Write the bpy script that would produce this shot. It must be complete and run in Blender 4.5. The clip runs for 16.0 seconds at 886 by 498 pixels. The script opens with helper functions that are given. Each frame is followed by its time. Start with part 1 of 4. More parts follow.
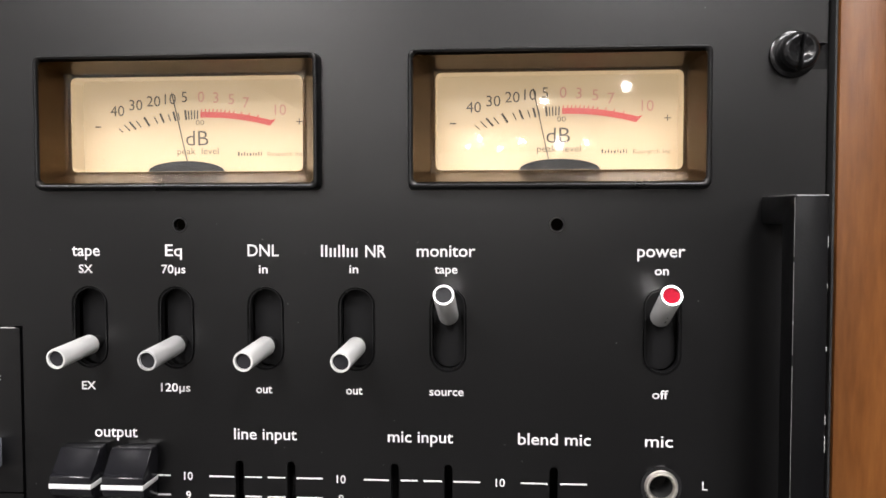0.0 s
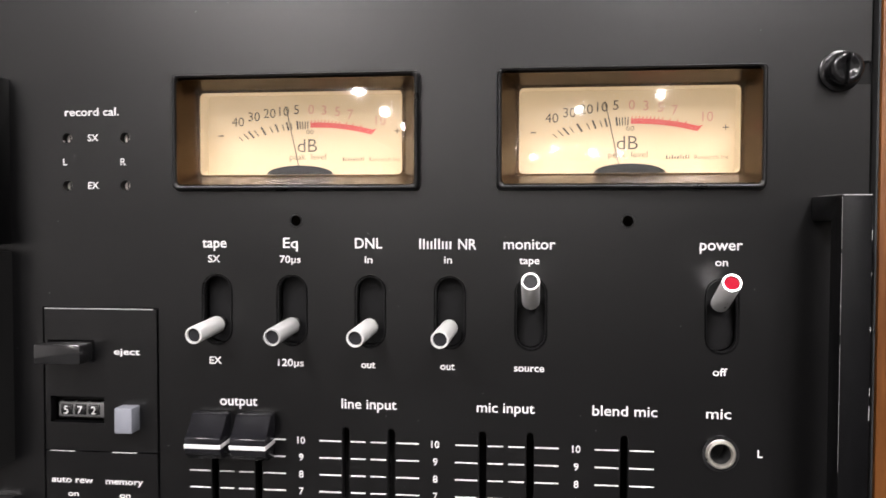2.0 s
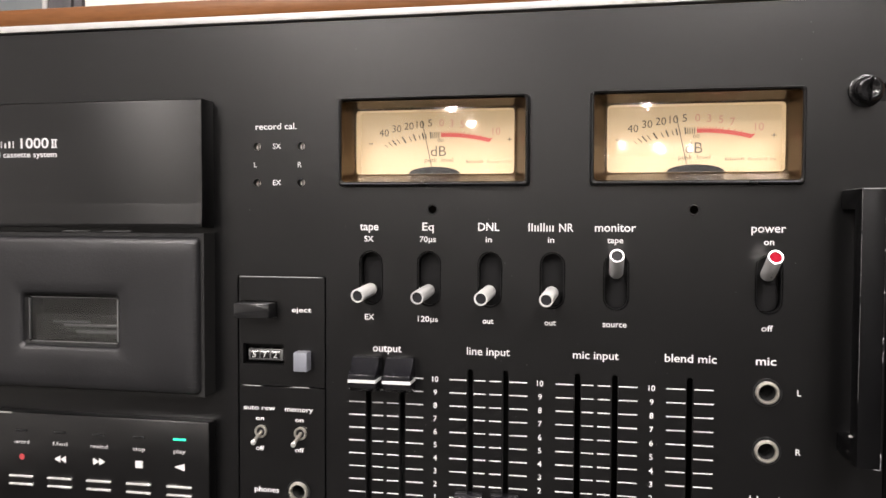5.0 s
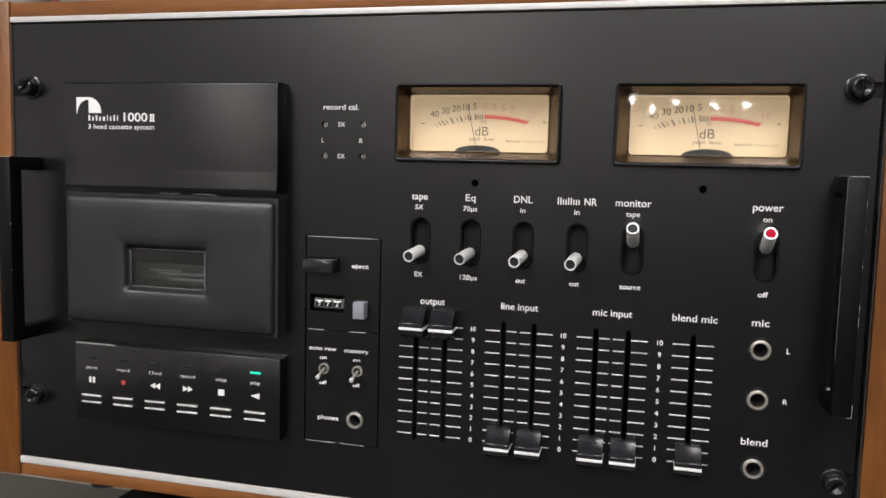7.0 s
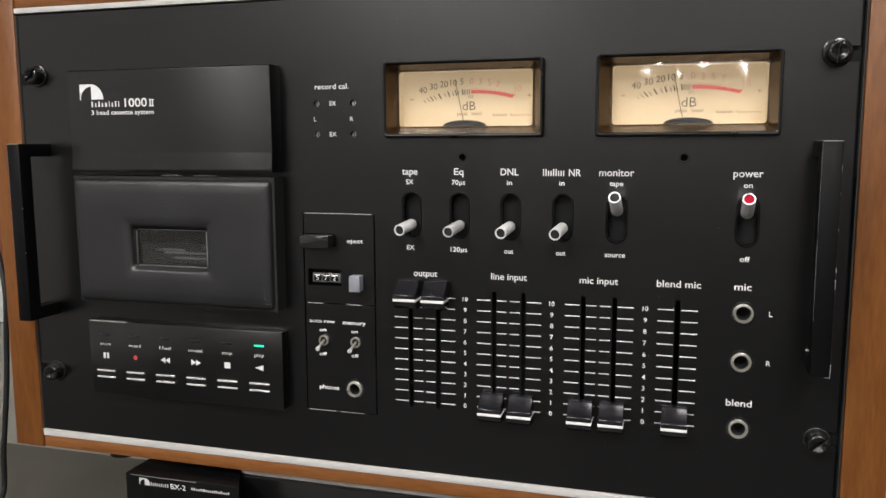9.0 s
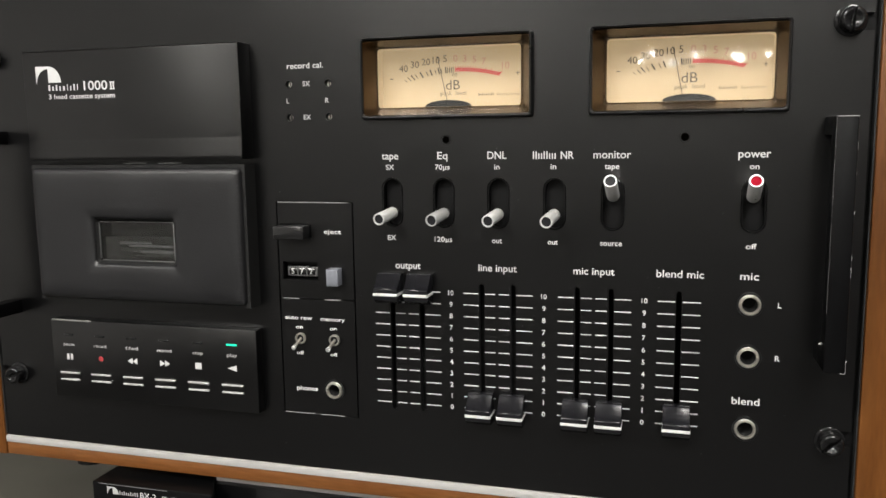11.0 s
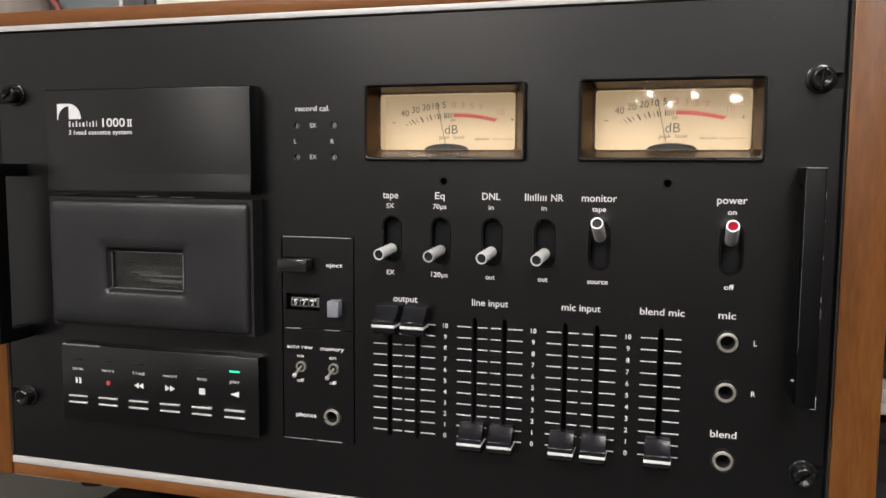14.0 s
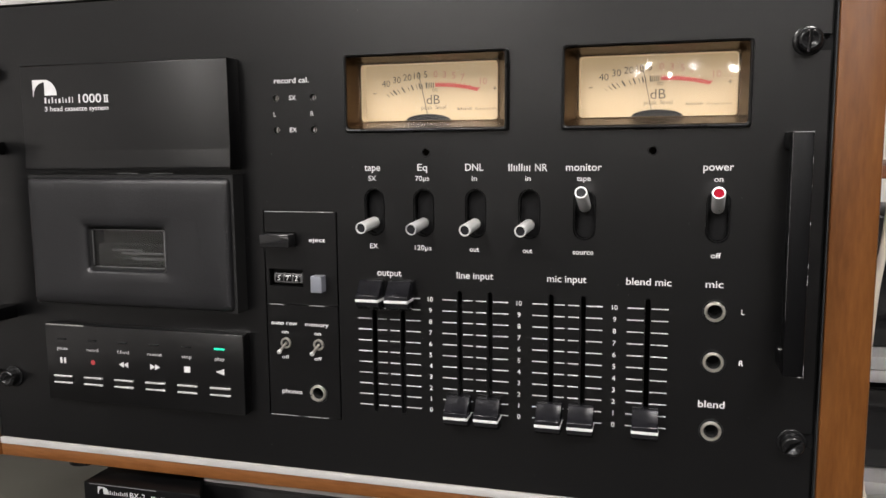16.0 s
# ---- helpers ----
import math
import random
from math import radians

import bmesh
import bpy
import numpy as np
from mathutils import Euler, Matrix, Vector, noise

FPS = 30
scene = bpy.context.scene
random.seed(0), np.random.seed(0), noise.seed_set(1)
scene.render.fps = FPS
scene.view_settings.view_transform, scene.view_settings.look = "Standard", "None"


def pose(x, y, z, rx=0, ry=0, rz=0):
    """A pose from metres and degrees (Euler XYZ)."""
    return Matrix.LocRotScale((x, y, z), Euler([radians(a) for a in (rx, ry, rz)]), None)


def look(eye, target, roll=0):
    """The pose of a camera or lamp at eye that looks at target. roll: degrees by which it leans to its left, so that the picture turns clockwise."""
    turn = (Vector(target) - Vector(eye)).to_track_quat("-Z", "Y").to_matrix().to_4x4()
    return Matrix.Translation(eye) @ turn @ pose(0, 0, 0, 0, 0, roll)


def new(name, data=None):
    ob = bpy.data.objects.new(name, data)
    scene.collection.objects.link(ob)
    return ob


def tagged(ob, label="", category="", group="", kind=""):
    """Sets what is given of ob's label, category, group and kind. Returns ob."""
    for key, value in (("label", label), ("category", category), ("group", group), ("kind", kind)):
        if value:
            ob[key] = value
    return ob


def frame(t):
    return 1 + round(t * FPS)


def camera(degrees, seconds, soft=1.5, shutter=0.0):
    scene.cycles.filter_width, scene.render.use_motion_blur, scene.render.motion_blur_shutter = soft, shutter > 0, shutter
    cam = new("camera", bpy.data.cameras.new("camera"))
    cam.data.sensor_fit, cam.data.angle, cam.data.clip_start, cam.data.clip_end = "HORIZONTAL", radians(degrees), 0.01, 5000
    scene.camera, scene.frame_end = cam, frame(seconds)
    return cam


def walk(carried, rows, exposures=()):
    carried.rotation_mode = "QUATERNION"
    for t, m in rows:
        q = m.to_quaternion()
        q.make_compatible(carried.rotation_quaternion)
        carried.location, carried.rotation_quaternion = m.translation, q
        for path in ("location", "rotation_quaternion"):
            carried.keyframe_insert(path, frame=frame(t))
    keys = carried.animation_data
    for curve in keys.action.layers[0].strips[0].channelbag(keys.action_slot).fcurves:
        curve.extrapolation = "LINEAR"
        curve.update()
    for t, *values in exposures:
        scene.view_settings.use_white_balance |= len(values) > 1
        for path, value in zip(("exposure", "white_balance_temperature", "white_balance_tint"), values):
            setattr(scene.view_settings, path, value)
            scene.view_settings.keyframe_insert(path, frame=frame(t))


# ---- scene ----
cam = camera(57.69, 16.0, soft=1.5, shutter=0.5)
PATH = [
    (0.0, (0.1480, -0.2443, 1.0612), (0.1191, 0.1542, 1.0442), -0.08),
    (0.5, (0.1472, -0.2442, 1.0629), (0.1196, 0.1542, 1.0398), -0.36),
    (1.0, (0.1511, -0.2507, 1.0606), (0.1136, 0.1469, 1.0389), -0.78),
    (1.5, (0.1432, -0.2684, 1.0607), (0.0994, 0.1288, 1.0436), -0.45),
    (2.0, (0.1326, -0.2808, 1.0574), (0.0879, 0.1165, 1.0446), 0.11),
    (2.5, (0.1264, -0.2913, 1.0564), (0.0780, 0.1055, 1.0419), 0.05),
    (3.0, (0.1189, -0.3051, 1.0554), (0.0702, 0.0914, 1.0355), 0.10),
    (3.5, (0.1237, -0.3276, 1.0575), (0.0632, 0.0673, 1.0386), 0.15),
    (4.0, (0.1236, -0.3378, 1.0565), (0.0556, 0.0559, 1.0378), -0.06),
    (4.5, (0.1173, -0.3476, 1.0479), (0.0475, 0.0461, 1.0359), 0.42),
    (4.7, (0.1195, -0.3554, 1.0506), (0.0477, 0.0379, 1.0379), 0.32),
    (6.8, (0.1383, -0.4162, 1.0598), (0.0410, -0.0298, 1.0249), 1.50),
    (7.0, (0.1387, -0.4230, 1.0632), (0.0407, -0.0370, 1.0255), 1.47),
    (7.5, (0.1494, -0.4315, 1.0635), (0.0440, -0.0484, 1.0174), 0.86),
    (8.0, (0.1644, -0.4309, 1.0666), (0.0524, -0.0504, 1.0148), 0.24),
    (10.5, (0.1587, -0.4159, 1.0615), (0.0502, -0.0345, 1.0090), -0.76),
    (11.0, (0.1593, -0.3984, 1.0600), (0.0506, -0.0175, 1.0045), -0.76),
    (11.5, (0.1605, -0.3987, 1.0629), (0.0539, -0.0173, 1.0067), -0.89),
    (12.0, (0.1597, -0.4091, 1.0646), (0.0529, -0.0279, 1.0076), -1.03),
    (12.5, (0.1642, -0.4131, 1.0690), (0.0540, -0.0320, 1.0177), -1.07),
    (13.0, (0.1689, -0.4151, 1.0677), (0.0582, -0.0325, 1.0311), -0.57),
    (13.5, (0.1666, -0.4167, 1.0679), (0.0572, -0.0337, 1.0318), 0.39),
    (14.0, (0.1662, -0.4203, 1.0638), (0.0583, -0.0371, 1.0250), 0.40),
    (14.5, (0.1657, -0.4239, 1.0633), (0.0594, -0.0405, 1.0219), 0.07),
    (15.0, (0.1742, -0.4126, 1.0636), (0.0643, -0.0309, 1.0167), -0.58),
    (15.5, (0.1711, -0.4135, 1.0585), (0.0625, -0.0314, 1.0115), -0.43),
    (16.0, (0.1732, -0.4117, 1.0612), (0.0654, -0.0298, 1.0106), -0.51),
]
EXPOSURES = [(0.0, 0.40, 6520, 12), (2.0, 0.5, 6580, 14), (4.7, 0.48, 6850, 14), (7.0, 0.05, 6550, 11), (8.2, 0.05, 6550, 11), (10.4, 0.0, 6800, 6), (12.0, 0.06, 6600, 10), (14.0, -0.05, 6700, 11), (16.0, 0.0, 6650, 11)]
walk(cam, [(t, look(eye, target, roll)) for t, eye, target, roll in PATH], EXPOSURES)

# ---- light ----
world = bpy.data.worlds.new("room_air")
world.use_nodes = True
world.node_tree.nodes["Background"].inputs[0].default_value = (0.75, 0.72, 0.68, 1)
world.node_tree.nodes["Background"].inputs[1].default_value = 0.02
scene.world = world
# near discs are out of view, placed by trial to light panel and knobs
NEAR_LAMPS = [(-1.0, -1.9, 300), (0.8, -1.6, 300), (-1.0, -3.3, 300), (0.8, -3.2, 300)]
FAR_LAMPS = [(-0.3, -16.8, 45), (-0.62, -18.6, 45), (0.1, -19.3, 45), (1.5, -18.6, 45), (0.58, -17.3, 45), (1.38, -17.9, 45), (2.05, -18.1, 45), (1.7, -10.0, 40), (0.76, -11.3, 40)]
# side rows are added fill for walls and panel; no glint places them
FAR_LAMPS += [(-2.0, -5.8 - 1.8 * k, 65) for k in range(5)] + [(4.1, -4.5 - 2.2 * k, 45) for k in range(3)]
DECK_Z = 1.012      # height of the middle of the deck's front panel

# ---- helpers for building; lengths in millimetres from the middle of the front panel ----
def V(x, y, z):
    return Vector((x / 1000, y / 1000, DECK_Z + z / 1000))


def thing(name, x, y, z, label, category, group="", kind=""):
    ob = new(name)
    ob.empty_display_size = 0.02
    ob.matrix_world = Matrix.Translation(V(x, y, z))
    ob.location = V(x, y, z)
    return tagged(ob, label, category, group, kind)


def base_of(ob):
    """Where the parts' common frame lies: the top thing's place."""
    m = Matrix.Identity(4)
    while ob is not None:
        m = Matrix.Translation(ob.location) @ m
        ob = ob.parent
    return m


def part(name, bm, material, parent, label="", smooth=False):
    me = bpy.data.meshes.new(name)
    bmesh.ops.recalc_face_normals(bm, faces=bm.faces)
    if smooth:
        for f in bm.faces:
            f.smooth = True
    bm.to_mesh(me)
    bm.free()
    me.materials.append(material)
    ob = new(name, me)
    if parent is not None:
        ob.parent = parent
        me.transform(base_of(parent).inverted())
    if label:
        tagged(ob, label)
    return ob


def smooth_by_angle(bm, degrees=35):
    for f in bm.faces:
        f.smooth = True
    for e in bm.edges:
        if len(e.link_faces) == 2 and e.calc_face_angle(0) > radians(degrees):
            e.smooth = False


def box(bm, x0, x1, y0, y1, z0, z1, bevel=0.0, segments=2):
    """A box with rounded edges, added to bm."""
    b = bmesh.new()
    bmesh.ops.create_cube(b, size=1)
    for v in b.verts:
        v.co = V((x0 + x1) / 2 + v.co.x * (x1 - x0), (y0 + y1) / 2 + v.co.y * (y1 - y0), (z0 + z1) / 2 + v.co.z * (z1 - z0))
    if bevel:
        bmesh.ops.bevel(b, geom=b.edges[:], offset=bevel / 1000, segments=segments, profile=0.5, affect="EDGES")
    smooth_by_angle(b)
    add(bm, b)
    return bm


def add(bm, other):
    me = bpy.data.meshes.new("tmp")
    other.to_mesh(me)
    other.free()
    bm.from_mesh(me)
    bpy.data.meshes.remove(me)


def boxed(*a, **k):
    return box(bmesh.new(), *a, **k)


def lathe(profile, axis_point, direction=(0, -1, 0), n=32):
    """Turns (radius, height) pairs round an axis from axis_point along direction; millimetres."""
    bm = bmesh.new()
    d = Vector(direction).normalized()
    u = d.orthogonal().normalized()
    w = d.cross(u)
    o = V(*axis_point)
    rings = []
    for r, h in profile:
        if r < 1e-6:
            rings.append([bm.verts.new(o + d * h / 1000)])
        else:
            rings.append([bm.verts.new(o + (d * h + (u * math.cos(2 * math.pi * k / n) + w * math.sin(2 * math.pi * k / n)) * r) / 1000) for k in range(n)])
    for a, b in zip(rings, rings[1:]):
        for k in range(n):
            q = [a[k % len(a)], a[(k + 1) % len(a)], b[(k + 1) % len(b)], b[k % len(b)]]
            q = list(dict.fromkeys(q))
            if len(q) > 2:
                bm.faces.new(q)
    bmesh.ops.recalc_face_normals(bm, faces=bm.faces)
    smooth_by_angle(bm, 40)
    return bm


def stadium(x, z, w, h, n=10):
    """Outline of an upright slot with round ends."""
    r = w / 2
    pts = []
    for k in range(n + 1):
        a = math.pi * k / n
        pts.append((x + r * math.cos(a), z + h / 2 - r + r * math.sin(a)))
    for k in range(n + 1):
        a = math.pi + math.pi * k / n
        pts.append((x + r * math.cos(a), z - h / 2 + r + r * math.sin(a)))
    return pts


def rounded_rect(x0, x1, z0, z1, r, n=5):
    pts = []
    for cx, cz, a0 in ((x1 - r, z1 - r, 0), (x0 + r, z1 - r, 90), (x0 + r, z0 + r, 180), (x1 - r, z0 + r, 270)):
        for k in range(n + 1):
            a = radians(a0 + 90 * k / n)
            pts.append((cx + r * math.cos(a), cz + r * math.sin(a)))
    return pts


def circle(x, z, r, n=24):
    return [(x + r * math.cos(2 * math.pi * k / n), z + r * math.sin(2 * math.pi * k / n)) for k in range(n)]


def plate(outline, holes, y0, y1):
    """A flat plate with holes through it, its front at y0 and its back at y1."""
    bm = bmesh.new()
    edges = []
    for loop in (outline, *holes):
        vs = [bm.verts.new(V(x, y0, z)) for x, z in loop]
        edges += [bm.edges.new((a, b)) for a, b in zip(vs, vs[1:] + vs[:1])]
    bmesh.ops.triangle_fill(bm, use_beauty=True, use_dissolve=False, edges=edges, normal=(0, -1, 0))
    out = bmesh.ops.extrude_face_region(bm, geom=bm.faces[:])
    bmesh.ops.translate(bm, vec=(0, (y1 - y0) / 1000, 0), verts=[v for v in out["geom"] if isinstance(v, bmesh.types.BMVert)])
    return bm


def ring(outer, inner, y0, y1, lift=None):
    """A frame between two outlines with equally many points: front at y0, back at y1."""
    bm = bmesh.new()
    n = len(outer)
    loops = [[bm.verts.new(V(x, y, z)) for x, z in pts] for pts, y in ((outer, y1), (outer, y0), (inner, y0 if lift is None else lift), (inner, y1))]
    for a, b in zip(loops, loops[1:] + loops[:1]):
        for k in range(n):
            bm.faces.new((a[k], a[(k + 1) % n], b[(k + 1) % n], b[k]))
    return bm


def prism(profile, x0, x1, bevel=0.0):
    """A (y, z) outline drawn out along x."""
    bm = bmesh.new()
    a = [bm.verts.new(V(x0, y, z)) for y, z in profile]
    b = [bm.verts.new(V(x1, y, z)) for y, z in profile]
    n = len(profile)
    bm.faces.new(a)
    bm.faces.new(b[::-1])
    for k in range(n):
        bm.faces.new((a[k], b[k], b[(k + 1) % n], a[(k + 1) % n]))
    bmesh.ops.recalc_face_normals(bm, faces=bm.faces)
    if bevel:
        bmesh.ops.bevel(bm, geom=bm.edges[:], offset=bevel / 1000, segments=2, profile=0.5, affect="EDGES")
    smooth_by_angle(bm, 40)
    return bm


def flat(outlines, y, depth=0.12):
    """Printed shapes: thin inked solids on the plane y."""
    bm = bmesh.new()
    for pts in outlines:
        add(bm, plate(pts, [], y - depth, y + 0.01))
    return bm


def bar(x0, x1, z0, z1):
    return [(x0, z0), (x1, z0), (x1, z1), (x0, z1)]


def text(words, x, z, cap, y, material, parent, width=None, bold=0.012, name="lettering", align=0.5):
    """Lettering in the built-in font, its capitals cap high and centred on (x, z), standing on the plane y."""
    cu = bpy.data.curves.new("words", "FONT")
    cu.body, cu.size, cu.offset, cu.extrude = words, 1.0, bold, 0.0
    cu.resolution_u = 3
    tmp = bpy.data.objects.new("words", cu)
    scene.collection.objects.link(tmp)
    dg = bpy.context.evaluated_depsgraph_get()
    me = bpy.data.meshes.new_from_object(tmp.evaluated_get(dg))
    bpy.data.objects.remove(tmp)
    bpy.data.curves.remove(cu)
    bm = bmesh.new()
    bm.from_mesh(me)
    bpy.data.meshes.remove(me)
    xs = [v.co.x for v in bm.verts]
    lo, hi = min(xs), max(xs)
    k = cap / 0.70
    kx = width / (hi - lo) if width else k
    for v in bm.verts:
        v.co = V(x + (v.co.x - lo - (hi - lo) * align) * kx, y, z - cap / 2 + v.co.y * k)
    return part(name, bm, material, parent)


def word_bars(x0, z0, widths, heights, gap, y, material, parent, name="word_bar"):
    """A word that stays unlettered: one plain bar for each letter."""
    x = x0
    for w, h in zip(widths, heights):
        part(name, flat([bar(x, x + w, z0, z0 + h)], y), material, parent)
        x += w + gap


# ---- materials ----
def material(name, base, rough=0.5, metal=0.0, vary=0.15, scale=60, bump=0.0, bump_scale=900, stretch=(1, 1, 1), spec=0.5, rough_vary=0.08, wear=None):
    m = bpy.data.materials.new(name)
    m.use_nodes = True
    nt = m.node_tree
    n, l = nt.nodes, nt.links
    b = n["Principled BSDF"]
    tc = n.new("ShaderNodeTexCoord")
    mp = n.new("ShaderNodeMapping")
    mp.inputs["Scale"].default_value = stretch
    l.new(tc.outputs["Object"], mp.inputs[0])
    no = n.new("ShaderNodeTexNoise")
    no.inputs["Scale"].default_value, no.inputs["Detail"].default_value = scale, 6
    l.new(mp.outputs[0], no.inputs["Vector"])
    fine = n.new("ShaderNodeTexNoise")
    fine.inputs["Scale"].default_value, fine.inputs["Detail"].default_value = bump_scale, 3
    l.new(mp.outputs[0], fine.inputs["Vector"])
    mix = n.new("ShaderNodeMix")
    mix.data_type = "RGBA"
    mix.inputs[6].default_value = (*[c * (1 - vary) for c in base], 1)
    mix.inputs[7].default_value = (*[min(1, c * (1 + vary)) for c in base], 1)
    l.new(no.outputs[0], mix.inputs[0])
    l.new(mix.outputs[2], b.inputs["Base Color"])
    if wear:
        wn = n.new("ShaderNodeTexNoise")
        wn.inputs["Scale"].default_value, wn.inputs["Detail"].default_value = wear[1], 8
        l.new(tc.outputs["Object"], wn.inputs["Vector"])
        cr = n.new("ShaderNodeValToRGB")
        cr.color_ramp.elements[0].position, cr.color_ramp.elements[1].position = wear[2], wear[2] + 0.03
        l.new(wn.outputs[0], cr.inputs[0])
        m2 = n.new("ShaderNodeMix")
        m2.data_type = "RGBA"
        m2.inputs[7].default_value = (*wear[0], 1)
        l.new(cr.outputs[0], m2.inputs[0])
        l.new(mix.outputs[2], m2.inputs[6])
        l.new(m2.outputs[2], b.inputs["Base Color"])
    mr = n.new("ShaderNodeMapRange")
    mr.inputs[3].default_value, mr.inputs[4].default_value = max(0.02, rough - rough_vary), min(1, rough + rough_vary)
    l.new(no.outputs[0], mr.inputs[0])
    l.new(mr.outputs[0], b.inputs["Roughness"])
    b.inputs["Metallic"].default_value = metal
    b.inputs["Specular IOR Level"].default_value = spec
    if bump:
        bp = n.new("ShaderNodeBump")
        bp.inputs["Strength"].default_value, bp.inputs["Distance"].default_value = bump, 0.0003
        l.new(fine.outputs[0], bp.inputs["Height"])
        l.new(bp.outputs[0], b.inputs["Normal"])
    return m


def wood(name, dark, light, stretch, rough=0.42):
    m = bpy.data.materials.new(name)
    m.use_nodes = True
    nt = m.node_tree
    n, l = nt.nodes, nt.links
    b = n["Principled BSDF"]
    tc = n.new("ShaderNodeTexCoord")
    mp = n.new("ShaderNodeMapping")
    mp.inputs["Scale"].default_value = stretch
    l.new(tc.outputs["Object"], mp.inputs[0])
    big = n.new("ShaderNodeTexNoise")
    big.inputs["Scale"].default_value, big.inputs["Detail"].default_value, big.inputs["Distortion"].default_value = 6, 5, 0.6
    fine = n.new("ShaderNodeTexNoise")
    fine.inputs["Scale"].default_value, fine.inputs["Detail"].default_value = 42, 6
    for q in (big, fine):
        l.new(mp.outputs[0], q.inputs["Vector"])
    blend = n.new("ShaderNodeMath")
    blend.operation = "MULTIPLY_ADD"
    blend.inputs[1].default_value = 0.45
    half = n.new("ShaderNodeMath")
    half.operation = "MULTIPLY"
    half.inputs[1].default_value = 0.55
    l.new(big.outputs[0], half.inputs[0])
    l.new(fine.outputs[0], blend.inputs[0])
    l.new(half.outputs[0], blend.inputs[2])
    cr = n.new("ShaderNodeValToRGB")
    cr.color_ramp.elements[0].position, cr.color_ramp.elements[0].color = 0.32, (*dark, 1)
    cr.color_ramp.elements[1].position, cr.color_ramp.elements[1].color = 0.7, (*light, 1)
    l.new(blend.outputs[0], cr.inputs[0])
    l.new(cr.outputs[0], b.inputs["Base Color"])
    b.inputs["Roughness"].default_value = rough
    b.inputs["Specular IOR Level"].default_value = 0.26
    bp = n.new("ShaderNodeBump")
    bp.inputs["Strength"].default_value, bp.inputs["Distance"].default_value = 0.25, 0.0004
    l.new(fine.outputs[0], bp.inputs["Height"])
    l.new(bp.outputs[0], b.inputs["Normal"])
    return m


def glow(name, colour, strength, vary=0.0, scale=30, body=1.0):
    m = bpy.data.materials.new(name)
    m.use_nodes = True
    n, l = m.node_tree.nodes, m.node_tree.links
    b = n["Principled BSDF"]
    b.inputs["Base Color"].default_value = (*(body * c for c in colour), 1)
    b.inputs["Roughness"].default_value = 0.6
    b.inputs["Emission Color"].default_value = (*colour, 1)
    b.inputs["Emission Strength"].default_value = strength
    if vary:
        tc = n.new("ShaderNodeTexCoord")
        no = n.new("ShaderNodeTexNoise")
        no.inputs["Scale"].default_value = scale
        l.new(tc.outputs["Object"], no.inputs["Vector"])
        mr = n.new("ShaderNodeMapRange")
        mr.inputs[3].default_value, mr.inputs[4].default_value = strength * (1 - vary), strength * (1 + vary)
        l.new(no.outputs[0], mr.inputs[0])
        l.new(mr.outputs[0], b.inputs["Emission Strength"])
    return m


def clear(name, tint=(1, 1, 1), rough=0.0):
    m = bpy.data.materials.new(name)
    m.use_nodes = True
    b = m.node_tree.nodes["Principled BSDF"]
    b.inputs["Base Color"].default_value = (*tint, 1)
    b.inputs["Roughness"].default_value = rough
    b.inputs["Transmission Weight"].default_value = 1.0
    b.inputs["IOR"].default_value = 1.45
    return m


BLACK_PANEL = material("black_panel_paint", (0.0012, 0.0012, 0.0014), 0.3, spec=0.55, rough_vary=0.03, vary=0.18, scale=25, bump=0.06, bump_scale=2600)
BLACK_SATIN = material("black_satin_metal", (0.006, 0.006, 0.0062), 0.38, spec=0.28, vary=0.2, scale=60, bump=0.1, bump_scale=1500, wear=((0.22, 0.22, 0.22), 240, 0.76))
BLACK_GLOSS = material("black_gloss_plastic", (0.010, 0.010, 0.0105), 0.13, spec=0.6, vary=0.2, scale=80)
SCREW = material("black_screw_lacquer", (0.006, 0.006, 0.0064), 0.2, spec=0.36, vary=0.2, scale=200)
KNOB = material("black_knob_plastic", (0.008, 0.008, 0.0098), 0.2, vary=0.2, scale=80, spec=0.42, rough_vary=0.04)
SLOT_RIM = material("black_slot_rim", (0.002, 0.002, 0.0022), 0.3, spec=0.14, vary=0.2)
HANDLE_BLACK = material("black_handle_paint", (0.0022, 0.0022, 0.0025), 0.42, spec=0.13, vary=0.2, scale=60, bump=0.15, bump_scale=1500, wear=((0.2, 0.2, 0.2), 240, 0.76))
BLACK_LEATHER = material("black_grained_vinyl", (0.0075, 0.0075, 0.0085), 0.42, vary=0.2, scale=40, bump=0.22, bump_scale=1100)
BLACK_DULL = material("dull_black_casing", (0.007, 0.007, 0.007), 0.6, vary=0.2, spec=0.3)
PALE_INK = material("pale_grey_print", (0.62, 0.62, 0.62), 0.6, vary=0.15, scale=300)
DIM_INK = material("worn_grey_print", (0.42, 0.42, 0.42), 0.6, vary=0.3, scale=300)
DOT_INK = material("worn_red_print", (0.33, 0.035, 0.04), 0.6)
BLACK_DEEP = material("black_recess", (0.006, 0.006, 0.006), 0.8)
SLOT_GREY = material("dark_slide_plate", (0.003, 0.003, 0.0033), 0.5, vary=0.25, spec=0.15)
WHITE_INK = material("white_screen_print", (0.57, 0.57, 0.57), 0.6, vary=0.1, scale=300)
DARK_INK = material("dark_meter_print", (0.05, 0.04, 0.028), 0.7)
FAINT_INK = glow("lit_faded_red_dial_print", (0.62, 0.29, 0.215), 0.4, body=0.3)
RED_DIAL = glow("lit_red_dial_print", (0.62, 0.085, 0.068), 0.45, body=0.34)
LEVER_END = material("dark_grey_lever_insert", (0.016, 0.016, 0.018), 0.5, spec=0.12)
